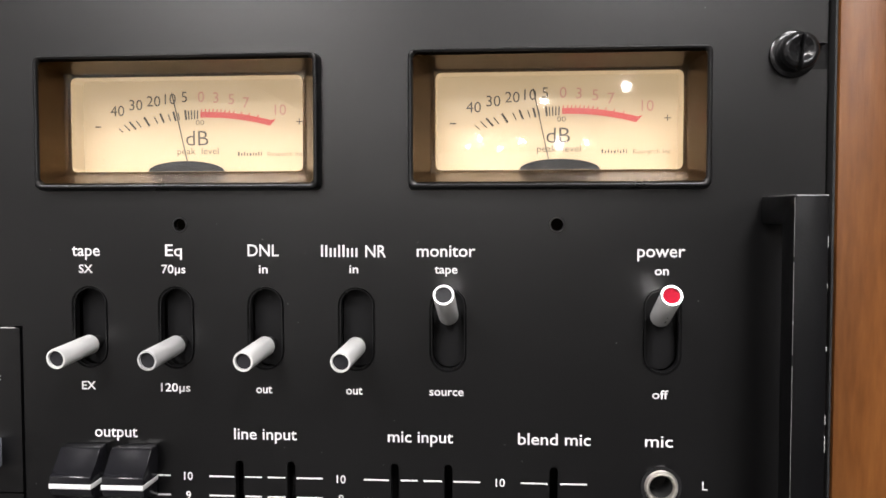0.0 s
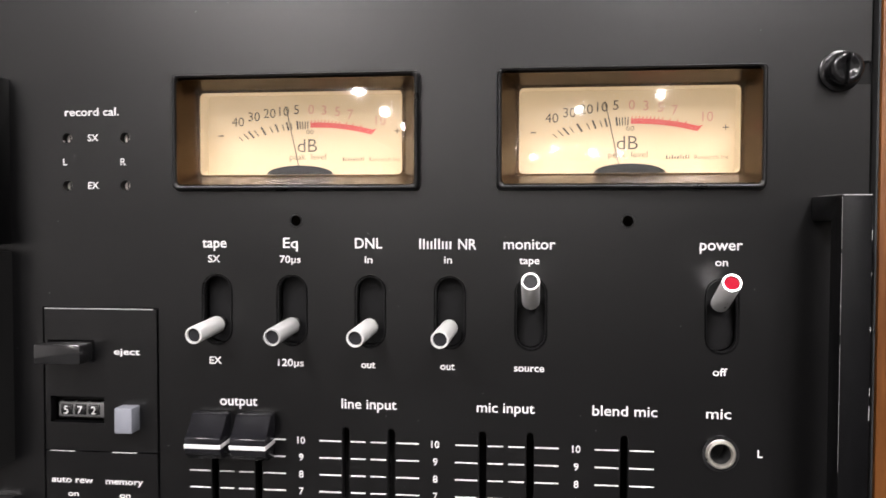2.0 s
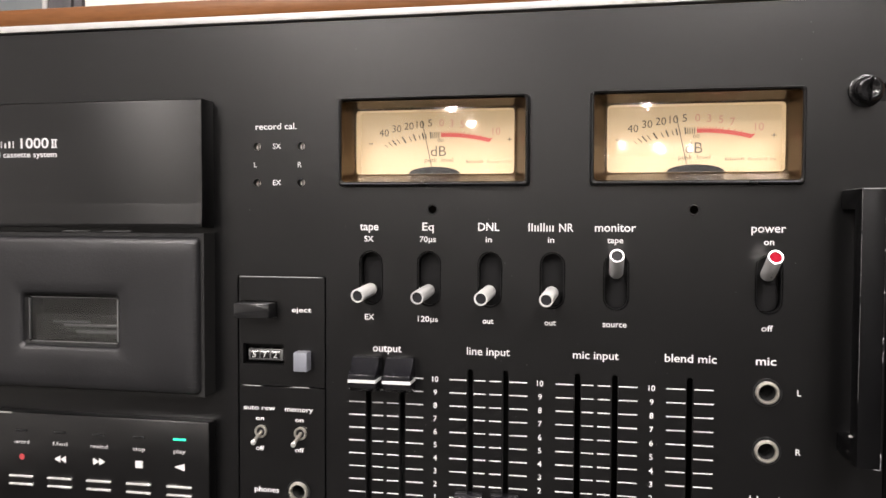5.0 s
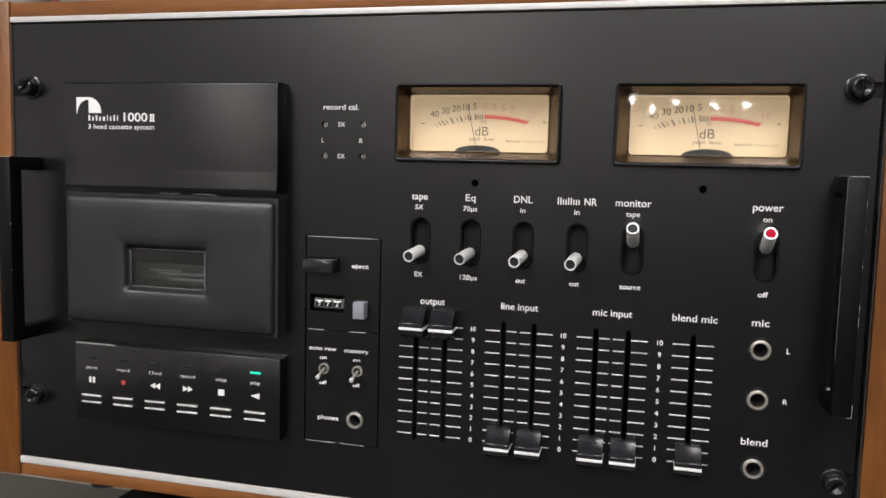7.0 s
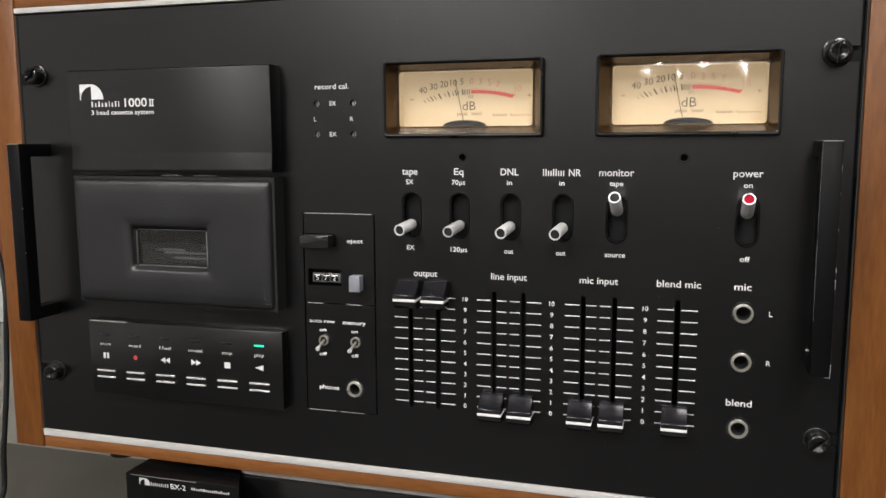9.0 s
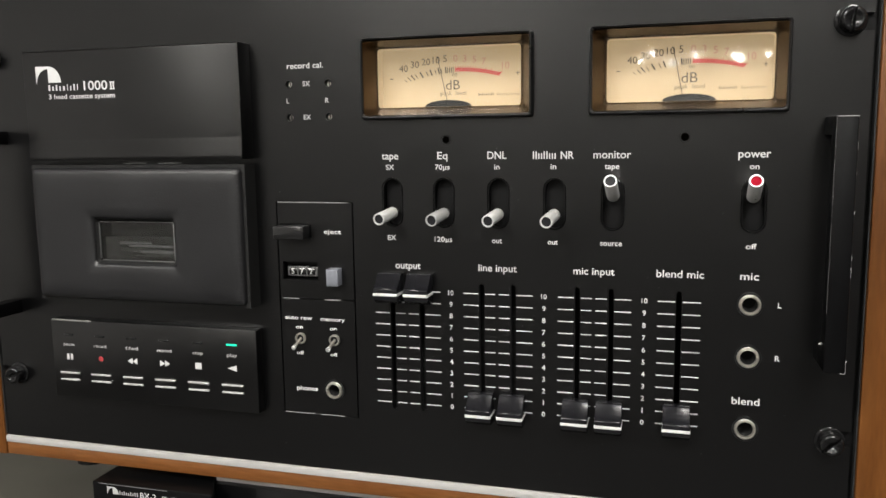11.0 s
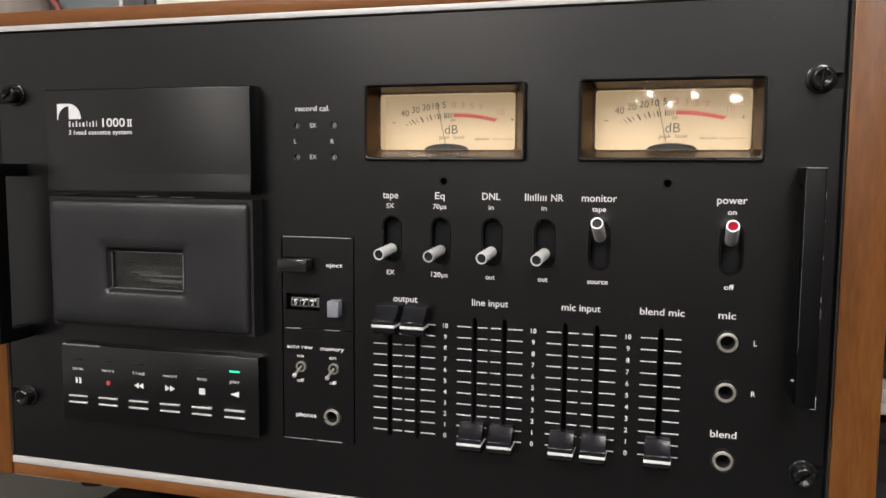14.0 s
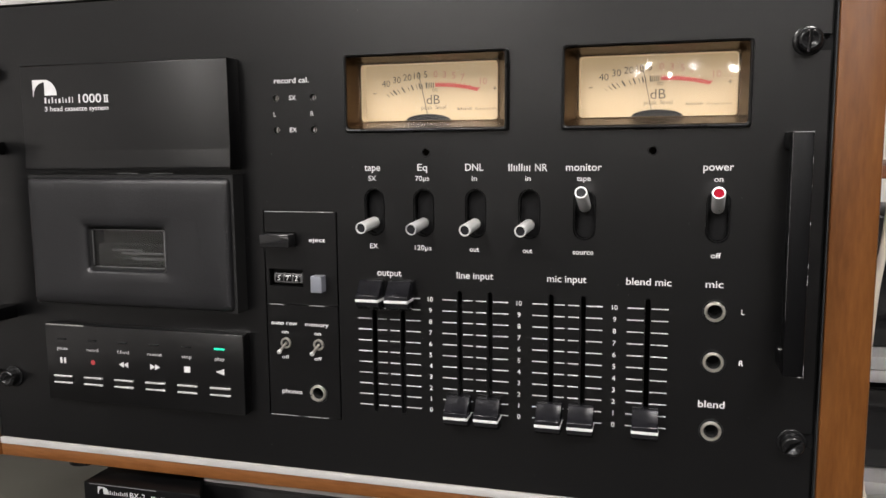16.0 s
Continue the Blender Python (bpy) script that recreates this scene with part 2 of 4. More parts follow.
SATIN = material("satin_aluminium", (0.8, 0.8, 0.79), 0.3, metal=0.42, vary=0.08, scale=300, stretch=(1, 0.1, 1), bump=0.1, bump_scale=900)
CHROME = material("brushed_aluminium", (0.8, 0.8, 0.8), 0.26, metal=0.6, rough_vary=0.02, vary=0.06, scale=200, bump=0.1, bump_scale=900)
STEEL = material("nickel_plate", (0.66, 0.63, 0.57), 0.3, metal=0.85, vary=0.1, scale=300)
TRIM = material("pale_aluminium_trim", (0.42, 0.41, 0.40), 0.45, metal=0.15, vary=0.08, scale=120)
GREY_BUTTON = material("blue_grey_plastic", (0.17, 0.178, 0.205), 0.4, vary=0.08)
RED_CAP = material("red_plastic_insert", (0.29, 0.006, 0.02), 0.6, spec=0.05)
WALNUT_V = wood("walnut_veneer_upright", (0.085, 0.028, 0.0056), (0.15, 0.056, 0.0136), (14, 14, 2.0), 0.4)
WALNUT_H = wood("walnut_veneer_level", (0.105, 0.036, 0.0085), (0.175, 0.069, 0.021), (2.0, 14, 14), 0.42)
BEZEL_IN = material("dark_bronze_bezel_lining", (0.068, 0.038, 0.015), 0.26, metal=0.75, spec=0.3, vary=0.06, scale=20, rough_vary=0.02)
BEZEL_BLACK = material("black_bezel_plastic", (0.004, 0.004, 0.0042), 0.3, spec=0.3, vary=0.2, scale=60, bump=0.05, bump_scale=1500)
DIAL = glow("lit_cream_dial", (0.78, 0.592, 0.35), 0.37, 0.08, 60, 0.27)
GREEN_LED = glow("green_indicator", (0.0, 0.6, 0.34), 0.8)
LAMP_NEAR = glow("lit_lamp_near", (0.99, 0.965, 0.955), 86.0)
LAMP_FAR = glow("lit_lamp_far", (1.0, 0.96, 0.92), 240.0)
BEVEL_GREY = material("window_edge_and_glint_grey", (0.085, 0.085, 0.085), 0.35, vary=0.3, scale=200)
# EDGE and CHIP serve painted glints as well as real wear and dust
EDGE = material("glint_wear_dust_grey", (0.14, 0.14, 0.14), 0.4, vary=0.4, scale=400)
CHIP = material("chip_and_glint_grey", (0.26, 0.26, 0.26), 0.4, vary=0.4, scale=500)
PANE = clear("meter_glass", rough=0.03)
SMOKE = clear("smoked_window", (0.42, 0.42, 0.4))

# ---- the cassette deck ----
deck = thing("cassette_deck", 0, 100, -154, "black front-loading cassette deck in a walnut case, standing on another deck", "cassette deck")

# walnut case
for s in (-1, 1):
    x = (-269.5, -246.5) if s < 0 else (245.6, 267.0)
    # black strip added to keep the gap beside the panel dark
    part("gap_strip", boxed(*((-246.4, -245.4) if s < 0 else (244.7, 245.5)), -0.6, 40, -136.8, 134.8, bevel=0.2), BLACK_DEEP, deck, "black strip in the gap beside the panel")
    part("rack_rail", boxed(*sorted((s * 222, s * 244.5)), 3.4, 5.4, -133, 133), SLOT_GREY, deck)
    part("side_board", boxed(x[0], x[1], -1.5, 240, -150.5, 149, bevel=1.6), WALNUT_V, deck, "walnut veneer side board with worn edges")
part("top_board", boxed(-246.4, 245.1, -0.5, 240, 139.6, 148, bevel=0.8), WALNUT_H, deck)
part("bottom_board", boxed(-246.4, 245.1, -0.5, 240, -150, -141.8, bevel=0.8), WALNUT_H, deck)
part("back_board", boxed(-246.4, 245.1, 232, 238, -141.7, 139.5), BLACK_DEEP, deck)
part("trim", boxed(-246.3, 245.1, -1.2, 5, 136.2, 139.5, bevel=0.4), TRIM, deck, "thin pale aluminium edging strip")
part("trim", boxed(-246.3, 245.1, -1.2, 5, -141.7, -137.4, bevel=0.4), TRIM, deck, "thin pale aluminium edging strip")
for x in (-193, 193):
    for y in (14, 205):
        part("foot", lathe([(0, 0), (9, 0), (10, 1), (10, 4.4), (0, 4.4)], (x, y, -149.9), (0, 0, -1)), BLACK_GLOSS, deck, "low round black foot")

# front panel, one plate with every opening cut through
A, B = 48.0, 164.7             # middles of the two meters
SWITCHES = [18.4, 46.4, 75.0, 103.5, 131.8, 196.2]
SLIDERS = [17.3, 33.7, 66.1, 82.6, 115.2, 131.8, 164.1]
PL, PR, PT, PB = -244.6, 242.8, 135.0, -137.1
outline = [(PL, PB), (PR, PB)]
for z in (-95.3, 95.3):
    outline += [(PR, z - 3.8), (232, z - 3.8), (229, z), (232, z + 3.8), (PR, z + 3.8)]
outline += [(PR, PT), (PL, PT)]
for z in (95.3, -95.3):
    outline += [(PL, z + 3.8), (-234, z + 3.8), (-231, z), (-234, z - 3.8), (PL, z - 3.8)]
holes = [stadium(x, 14.0, 9.9, 24.6) for x in SWITCHES]
holes += [stadium(x, -63.2, 2.6, 71, 4) for x in SLIDERS]
holes += [rounded_rect(c - 43.6, c + 43.6, 58.4, 97.8, 1.5) for c in (A, B)]
holes += [circle(x, z, 2.0, 16) for x in (A, B) for z in (46.2,)]
holes += [circle(x, z, 1.9, 16) for x in (-38.8, -16.3) for z in (76.5, 59)]
holes += [bar(-49.4, -3.9, -105.7, 14.1)]
holes += [circle(196.2, z, 3.7, 24) for z in (-32.9, -58.4, -93.9)]
panel = part("front_panel", plate(outline, holes, 0, 3), BLACK_PANEL, deck, "matt black painted front panel with white print")
part("backing_plate", boxed(-240, 240, 22, 24, -133, 133), BLACK_DEEP, deck)

# rack screws
def rack_screw(sx, sz, turn):
    screw = part("rack_screw", lathe([(0, -2), (3.2, -2), (3.2, 0.1), (6.6, 0.1), (6.9, 0.5), (6.8, 1.1), (6.2, 1.4), (5.2, 1.4), (5.2, 4.4), (0, 4.4)], (sx, 0, sz)), SCREW, deck, "glossy black slotted rack screw with washer")
    for side in (-1, 1):                   # the two cheeks beside the slot
        bm = lathe([(0, 4.3), (5.3, 4.3), (5.4, 6.2), (5.1, 7.2), (4.4, 7.8), (3.6, 7.9), (2.9, 7.5), (2.2, 7.0), (0, 6.8)], (sx, 0, sz))
        n = Vector((side, 0, 0))
        cut = bmesh.ops.bisect_plane(bm, geom=bm.verts[:] + bm.edges[:] + bm.faces[:], plane_co=V(sx + side * 0.75, 0, sz), plane_no=n, clear_inner=True)
        bmesh.ops.contextual_create(bm, geom=[e for e in cut["geom_cut"] if isinstance(e, bmesh.types.BMEdge)])
        bmesh.ops.rotate(bm, cent=V(sx, 0, sz), matrix=Matrix.Rotation(radians(turn), 3, "Y"), verts=bm.verts)
        part("screw_cheek", bm, SCREW, screw)


for sx, sz, turn in ((-231.4, 97.0, 40), (-231.4, -95.4, 70), (232.9, 95.9, 6), (233.7, -96.4, 50)):
    rack_screw(sx, sz, turn)

# carrying handles
def handle(side):
    x0, x1 = (224.7, 233.6)
    if side < 0:
        x0, x1 = -234.2, -225.3
    bm = bmesh.new()
    prof = [(-27, 54.4), (0, 54.4), (0, 46.4), (-17.5, 46.4), (-17.5, -48.4), (0, -48.4), (0, -56.4), (-27, -56.4)]
    a = prism(prof, x0, x1, bevel=0.55)
    h = part("handle", a, HANDLE_BLACK, deck, "square black metal rack handle with chipped edges")
    for z0, z1 in ((43.5, 40.5), (31.0, 29.8), (14.5, 13), (-4, -6.5), (-9.5, -14), (-50, -56)) if side > 0 else ((-12.5, -13.3), (15, 14.4)):
        part("edge_chip_glint", boxed(x1 - 0.24, x1 - 0.04, -26.98, -26.5, z1, z0, bevel=0.05), CHIP, h)
    for z0 in (21.0,):
        part("edge_chip_glint", boxed(x0 + 0.04, x0 + 0.22, -26.98, -26.5, z0 - 0.9, z0, bevel=0.05), CHIP, h)
    # pale strip painted for the glare along the handle's top side edge
    part("edge_chip_glint", boxed(x0 - 0.03, x0 + 0.35, -26.5, -6.0, 54.1, 54.42, bevel=0.05), EDGE, h)
    # thin pale lines paint the highlight on the front bevel
    for z0, z1 in ((53.6, 38), (36.5, 12), (9, -30)) if side > 0 else ((50, 20), (14, -20)):
        part("edge_glint", boxed(x0 + 0.05, x0 + 0.15, -26.97, -26.7, z1, z0, bevel=0.03), EDGE, h)
    if side > 0:
        part("edge_chip_glint", boxed(x1 - 2.4, x1 - 0.1, -26.97, -26.6, -56.36, -56.1, bevel=0.05), CHIP, h)
        # pale block stands in for the lit top of the lower leg
        part("edge_chip_glint", boxed(x0 - 1.5, x0 + 0.2, -21.6, -20.2, -45.4, -44.4, bevel=0.35), TRIM, h, "painted pale highlight on the inner face")
    part("edge_chip_glint", boxed(x0 + 0.6, x1 - 0.1, -26.95, -26.4, 54.05, 54.36, bevel=0.08), CHIP, h, "bare metal along the chipped top edge")


handle(1)
handle(-1)

# meters
def arc_point(cx, r, deg, zc):
    return (cx + r * math.sin(radians(deg)), zc + r * math.cos(radians(deg)))


def bezel_frame(c, zb, zt):
    """A frame that flares out towards the panel."""
    bm = bmesh.new()
    rows = [(45.0, 0.8, 1.5), (45.0, 0.8, -0.2), (44.7, 0.5, -2.6), (44.5, 0.2, -3.7), (44.1, -0.2, -4.0), (43.4, -1.0, -3.8), (43.1, -1.3, -3.2), (43.1, -1.3, 1.5)]
    loops = [[bm.verts.new(V(x, y, z)) for x, z in rounded_rect(c - w, c + w, zb - e, zt + e * (0.4 if e > 0 else 0.7), 1.7)] for w, e, y in rows]
    for a, b in zip(loops, loops[1:] + loops[:1]):
        for k in range(len(a)):
            bm.faces.new((a[k], a[(k + 1) % len(a)], b[(k + 1) % len(b)], b[k]))
    bmesh.ops.recalc_face_normals(bm, faces=bm.faces)
    smooth_by_angle(bm, 50)
    return bm


def meter(c, shift):
    zt, zb = 98.0 if c < 100 else 98.3, 57.6
    m = part("meter_bezel", bezel_frame(c, zb, zt), BEZEL_BLACK, deck, "black meter bezel with a lit bronze well and cream dial")
    well = c
    c += shift                             # the movement sits a little off the bezel's middle
    x0, x1, z0, z1 = c - 38.3, c + 38.3, 63.2, 93.7
    bm = bmesh.new()                       # sloping lining of the well
    o = [bm.verts.new(V(x, -3.0, z)) for x, z in bar(well - 43.1, well + 43.1, zb + 1.5, zt - 1.5)]
    i = [bm.verts.new(V(x, 9.4, z)) for x, z in bar(x0 - 0.6, x1 + 0.6, z0 - 0.6, z1 + 0.6)]
    for k in range(4):
        bm.faces.new((o[k], o[(k + 1) % 4], i[(k + 1) % 4], i[k]))
    part("lining", bm, BEZEL_IN, m, "bronze-brown sloping lining")
    win = rounded_rect(x0, x1, z0, z1, 1.8)
    part("mask", plate(bar(x0 - 3, x1 + 3, z0 - 3, z1 + 3), [win], 9.5, 10.1), BEZEL_IN, m)
    part("light_box", ring(rounded_rect(x0 - 0.6, x1 + 0.6, z0 - 0.6, z1 + 0.6, 1.8), rounded_rect(x0 - 0.05, x1 + 0.05, z0 - 0.05, z1 + 0.05, 1.8), 10.15, 17.9), DIAL, m, "lit cream side of the meter box")
    part("dial", plate(bar(x0 - 0.6, x1 + 0.6, z0 - 0.6, z1 + 0.6), [], 18, 19), DIAL, m, "cream back-lit dial")
    y = 17.95
    for words, dx, z, mat in (("40", -26.6, 84.0, DARK_INK), ("30", -20.2, 85.9, DARK_INK), ("20", -14.1, 87.1, DARK_INK), ("10", -8.4, 87.8, DARK_INK), ("5", -3.6, 88.4, DARK_INK),
                              ("0", 2.1, 88.4, FAINT_INK), ("3", 7.1, 88.1, FAINT_INK), ("5", 12.3, 87.5, FAINT_INK), ("7", 17.3, 86.4, FAINT_INK), ("10", 28.8, 83.9, FAINT_INK)):
        text(words, c + dx, z, 3.5, y - 0.1, mat, m, bold=-0.002, name="dial_number")
    text("dB", c + 0.6, 74.8, 5.0, y - 0.1, DARK_INK, m, width=7.6, bold=-0.004, name="dial_lettering")
    text("peak  level", c + 0.8, 70.5, 2.2, y - 0.1, DARK_INK, m, width=14.0, bold=-0.006, name="dial_lettering")
    text("00", c + 1.6, 79.9, 1.7, y - 0.1, DARK_INK, m, width=2.8, bold=-0.01, name="dial_lettering")
    text("-", c - 33.3, 79.4, 3.8, y - 0.1, DARK_INK, m, width=2.0, bold=-0.006, name="dial_lettering")
    text("+", c + 35.1, 79.9, 3.0, y - 0.1, DARK_INK, m, width=2.2, bold=-0.006, name="dial_lettering")
    word_bars(c + 14.4, 68.8, [0.5, 0.4, 0.4, 0.4, 0.6, 0.25, 0.4, 0.4, 0.25], [1.3, 0.9, 1.3, 0.9, 0.9, 1.3, 0.9, 1.3, 1.3], 0.55, y, DARK_INK, m)
    text("Research Inc", c + 30.3, 69.4, 1.5, y - 0.1, DARK_INK, m, width=11.8, bold=-0.012, name="dial_lettering")
    # scale ticks and the red arc
    ax, az, r0 = c + 3.5, 82.5 - 85.0, 85.0
    px, pz = c - 0.2, 55.0                 # the needle's pivot, to which the ticks point
    def tick(dx, w, lo, hi):
        x = c + dx
        z = az + math.sqrt(r0 * r0 - (x - ax) ** 2)
        d = Vector((x - px, z - pz)).normalized()
        t = Vector((d.y, -d.x)) * w / 2
        p, q = Vector((x, z)) + d * lo, Vector((x, z)) + d * hi
        return [tuple(p - t), tuple(p + t), tuple(q + t), tuple(q - t)]
    black = [tick(*a) for a in ((-25.4, .3, -1.0, 1.0), (-23.2, .35, -1.2, 1.6), (-21.2, .6, -1.4, 2.0), (-19.2, .35, -1.2, 1.5), (-16.4, .7, -1.5, 2.0), (-13.4, .35, -1.3, 1.3), (-11.2, .65, -1.4, 1.9), (-8.8, .35, -1.2, 1.2),
                                (-7.0, .65, -1.4, 1.8), (-5.6, .35, -1.2, 1.2), (-3.2, .65, -1.4, 1.8), (-2.2, .4, -1.4, 1.5), (-1.2, .4, -1.4, 1.5), (-0.2, .4, -1.4, 1.5), (0.8, .4, -1.4, 1.5))]
    part("scale_tick_row", flat(black, y), DARK_INK, m)
    d0, d1 = math.degrees(math.asin(-1.7 / r0)), math.degrees(math.asin(22.0 / r0))
    ds = [d0 + (d1 - d0) * q / 16 for q in range(17)]
    band = [arc_point(ax, r0 + 0.9, d, az) for d in ds] + [arc_point(ax, r0 + 1.7, d1 + 0.9, az)] + [arc_point(ax, r0 - 1.0, d, az) for d in ds[::-1]]
    red = [band] + [tick(dx, 0.35, 0.8, 1.8) for dx in (2.1, 3.4, 4.6, 5.8, 7.1, 8.4, 9.7, 11.1, 12.5, 15.0, 17.5, 20.4)]
    part("red_arc", flat(red, y), RED_DIAL, m, "red overload arc")
    seg = [(c + 0.4 + 12.4 * math.sin(radians(a)), z0 + 0.05 + 3.3 * math.cos(radians(a))) for a in range(-90, 91, 9)]
    part("pivot_cover", plate(seg, [], 8.4, 9.4), BLACK_SATIN, m, "dark half-round pivot cover")
    n = bmesh.new()
    (xa, za), (xb, zb2), h = (c - 7.5, 89.6), (c - 2.2, 65.5), 0.17
    vs = [n.verts.new(V(x + dx, yy, z)) for yy in (16.9, 17.1) for x, z, dx in ((xa, za, -h), (xa, za, h), (xb, zb2, h), (xb, zb2, -h))]
    for q in ((0, 1, 2, 3), (4, 7, 6, 5), (0, 4, 5, 1), (1, 5, 6, 2), (2, 6, 7, 3), (3, 7, 4, 0)):
        n.faces.new([vs[j] for j in q])
    part("needle", n, DARK_INK, m, "thin black needle")
    g = part("glass", boxed(x0 - 1.4, x1 + 1.4, 7.4, 8.2, z0 - 1.2, z1 + 1.2), PANE, m, "clear meter glass")
    g.visible_shadow = False


meter(A, -1.4)
meter(B, 0.9)

# dust lying on the paint
dust = bmesh.new()
for k in range(60):
    x, z = random.uniform(-60, 238), random.uniform(-130, 130)
    r = random.uniform(0.06, 0.16)
    a = random.uniform(0, 3.1)
    add(dust, flat([[(x + r * (1.6 * math.cos(a) * math.cos(t) - math.sin(a) * math.sin(t)), z + r * (1.6 * math.sin(a) * math.cos(t) + math.cos(a) * math.sin(t))) for t in (0, 1.2, 2.2, 3.3, 4.2, 5.3)]], -0.02, 0.04))
tagged(part("dust", dust, EDGE, panel, "fine pale dust on the black paint"), kind="stuff")

# switch levers
def rim(x, z, w, h, parent):
    part("slot_rim", ring(stadium(x, z, w + 1.5, h + 1.4), stadium(x, z, w - 0.1, h - 0.1), -0.5, 1.0, lift=0.3), SLOT_RIM, parent, smooth=False)
    part("slide_plate", plate(stadium(x, z, w - 0.2, h - 0.2), [], 5, 6), SLOT_GREY, parent)


TIPS = [(16.9, 6.8), (44.6, 6.6), (73.3, 6.7), (101.9, 6.8), (131.7, 26.5), (195.3, 26.7)]
for n, (x, (tx, tz)) in enumerate(zip(SWITCHES, TIPS)):
    up = tz > 15
    a, b = Vector((x, 4.9, 17.0 if up else 8.8)), Vector((tx, -17.5, tz))
    stem, a = a, a.lerp(b, 0.12 if up else 0.2)
    d = b - a
    lever = part("switch_lever", lathe([(0, 0), (3.1, 0), (3.1, d.length - 0.25), (2.98, d.length), (2.45, d.length), (2.4, d.length - 1.2), (0, d.length - 1.2)], tuple(a), d), CHROME if n == 1 else SATIN, deck,
                 "round aluminium lever with a red end" if n == 5 else "round aluminium lever with a dark hollow end")
    part("end_cap", lathe([(0, 0), (2.38, 0), (2.38, 0.3), (0, 0.3)], tuple(a + d.normalized() * (d.length - 1.15)), d), RED_CAP if n == 5 else LEVER_END, lever)
    part("stem", lathe([(0, 0), (2.0, 0), (2.0, 6), (0, 6)], tuple(stem), d), BLACK_DULL, lever)
    rim(x, 14.0, 9.9, 24.6, panel)

# level sliders
def slider(x, z):
    """z: height of the white pointer line"""
    prof = [(-0.6, z - 5.8), (-8.5, z - 5.2), (-11.2, z - 3.0), (-12.0, z - 0.9), (-12.0, z + 3.0)]
    for k in range(1, 9):     # hollow finger rest
        a = k / 8
        prof.append((-12.0 + 6.6 * a ** 0.9, z + 3.0 + 7.2 * a ** 1.15))
    prof += [(-0.6, z + 10.3)]
    kn = part("slider_knob", prism(prof, x - 6.5, x + 6.5, bevel=0.35), KNOB, deck, "glossy black slider knob with a white pointer line")
    part("pointer_line", boxed(x - 6.62, x + 6.62, -12.15, -1.2, z - 0.75, z + 0.75, bevel=0.1), WHITE_INK, kn)
    part("slider_stem", boxed(x - 1, x + 1, -1.5, 6, z - 3, z + 3), BLACK_DEEP, kn)


for n, x in enumerate(SLIDERS):
    slider(x, -33.2 if n < 2 else -95.0 if n < 6 else -94.0)

# printed scales beside the sliders
def marks(c1, pair):
    for i in range(11):
        z = -33.0 - 6.185 * i
        for a, b in (((-9.7, -1.75), (1.75, 7.1), (9.0, 14.6), (18.2, 26.5)) if pair else ((-10.0, -1.8), (1.8, 10.1))):
            part("scale_mark", flat([bar(c1 + a, c1 + b, z - 0.25, z + 0.25)], 0), WHITE_INK, panel)


for c, pair in ((17.3, True), (66.1, True), (115.2, True), (164.1, False)):
    marks(c, pair)
for x in (49.6, 98.4, 147.8):
    for i in range(11):
        text(str(10 - i), x, -33.0 - 6.185 * i, 2.5, -0.1, WHITE_INK, panel, bold=0.01, name="scale_number")

# switch and input lettering
for words, x, w in (("tape", 17.5, 9.1), ("Eq", 45.9, 5.4), ("DNL", 74.4, 9.8), ("monitor", 131.2, 17.9), ("power", 195.7, 14.1)):
    text(words, x, 38.3, 3.7, -0.1, WHITE_INK, panel, width=w, bold=0.008)
word_bars(92.6, 36.3, [0.6, 0.6, 0.6, 0.6, 0.6, 0.6, 0.6, 0.6, 0.6], [3.7, 3.6, 2.7, 2.7, 3.7, 3.7, 2.7, 2.7, 2.7], 0.74, 0, WHITE_INK, panel)
text("NR", 109.6, 38.1, 3.7, -0.1, WHITE_INK, panel, width=6.4, bold=0.008)
for words, x, z, w in (("SX", 17.4, 32.4, 4.5), ("70µs", 45.8, 32.4, 7.7), ("in", 74.4, 32.5, 2.8), ("in", 102.8, 32.6, 2.8), ("tape", 131.2, 32.6, 7.0), ("on", 195.9, 32.4, 4.2),
                       ("EX", 17.7, -4.6, 4.6), ("120µs", 45.9, -4.9, 9.5), ("out", 74.3, -5.0, 5.1), ("out", 102.7, -5.0, 5.1), ("source", 131.3, -5.0, 10.5), ("off", 195.8, -5.0, 4.8)):
    text(words, x, z, 2.6, -0.1, WHITE_INK, panel, width=w, bold=0.012)
for words, x, w in (("output", 26.3, 14.0), ("line input", 74.5, 20.0), ("mic input", 123.2, 20.2), ("blend mic", 164.2, 22.0), ("mic", 195.6, 8.3)):
    text(words, x, -19.2, 3.6, -0.1, WHITE_INK, panel, width=w, bold=0.008)
text("blend", 196.0, -80.2, 3.6, -0.1, WHITE_INK, panel, width=12.6, bold=0.008)
text("L", 209.3, -32.6, 2.6, -0.1, WHITE_INK, panel, bold=0.012)
text("R", 209.3, -58.3, 2.6, -0.1, WHITE_INK, panel, bold=0.012)

# jacks
def jack(x, y, z, r=4.9):
    j = part("jack_socket", lathe([(r + 0.8, 0), (r + 0.8, 0.5), (r, 0.9), (r, 1.9), (r - 0.3, 2.3), (r - 0.8, 2.4), (r - 1.25, 1.9), (r - 1.4, 0.9), (r - 1.4, -9), (0, -9)], (x, y, z)), STEEL, deck, "nickel-plated jack socket")
    part("jack_nut", lathe([(r + 0.2, 0.2), (r + 1.1, 0.2), (r + 1.3, 0.9), (r + 0.2, 1.0)], (x, y, z)), BLACK_GLOSS, j)
    part("jack_bore", lathe([(r - 1.45, 0.8), (r - 1.5, -8.9), (0, -8.9)], (x, y, z)), BLACK_DEEP, j)


for z in (-32.9, -58.4, -93.9):
    jack(196.2, 0, z)

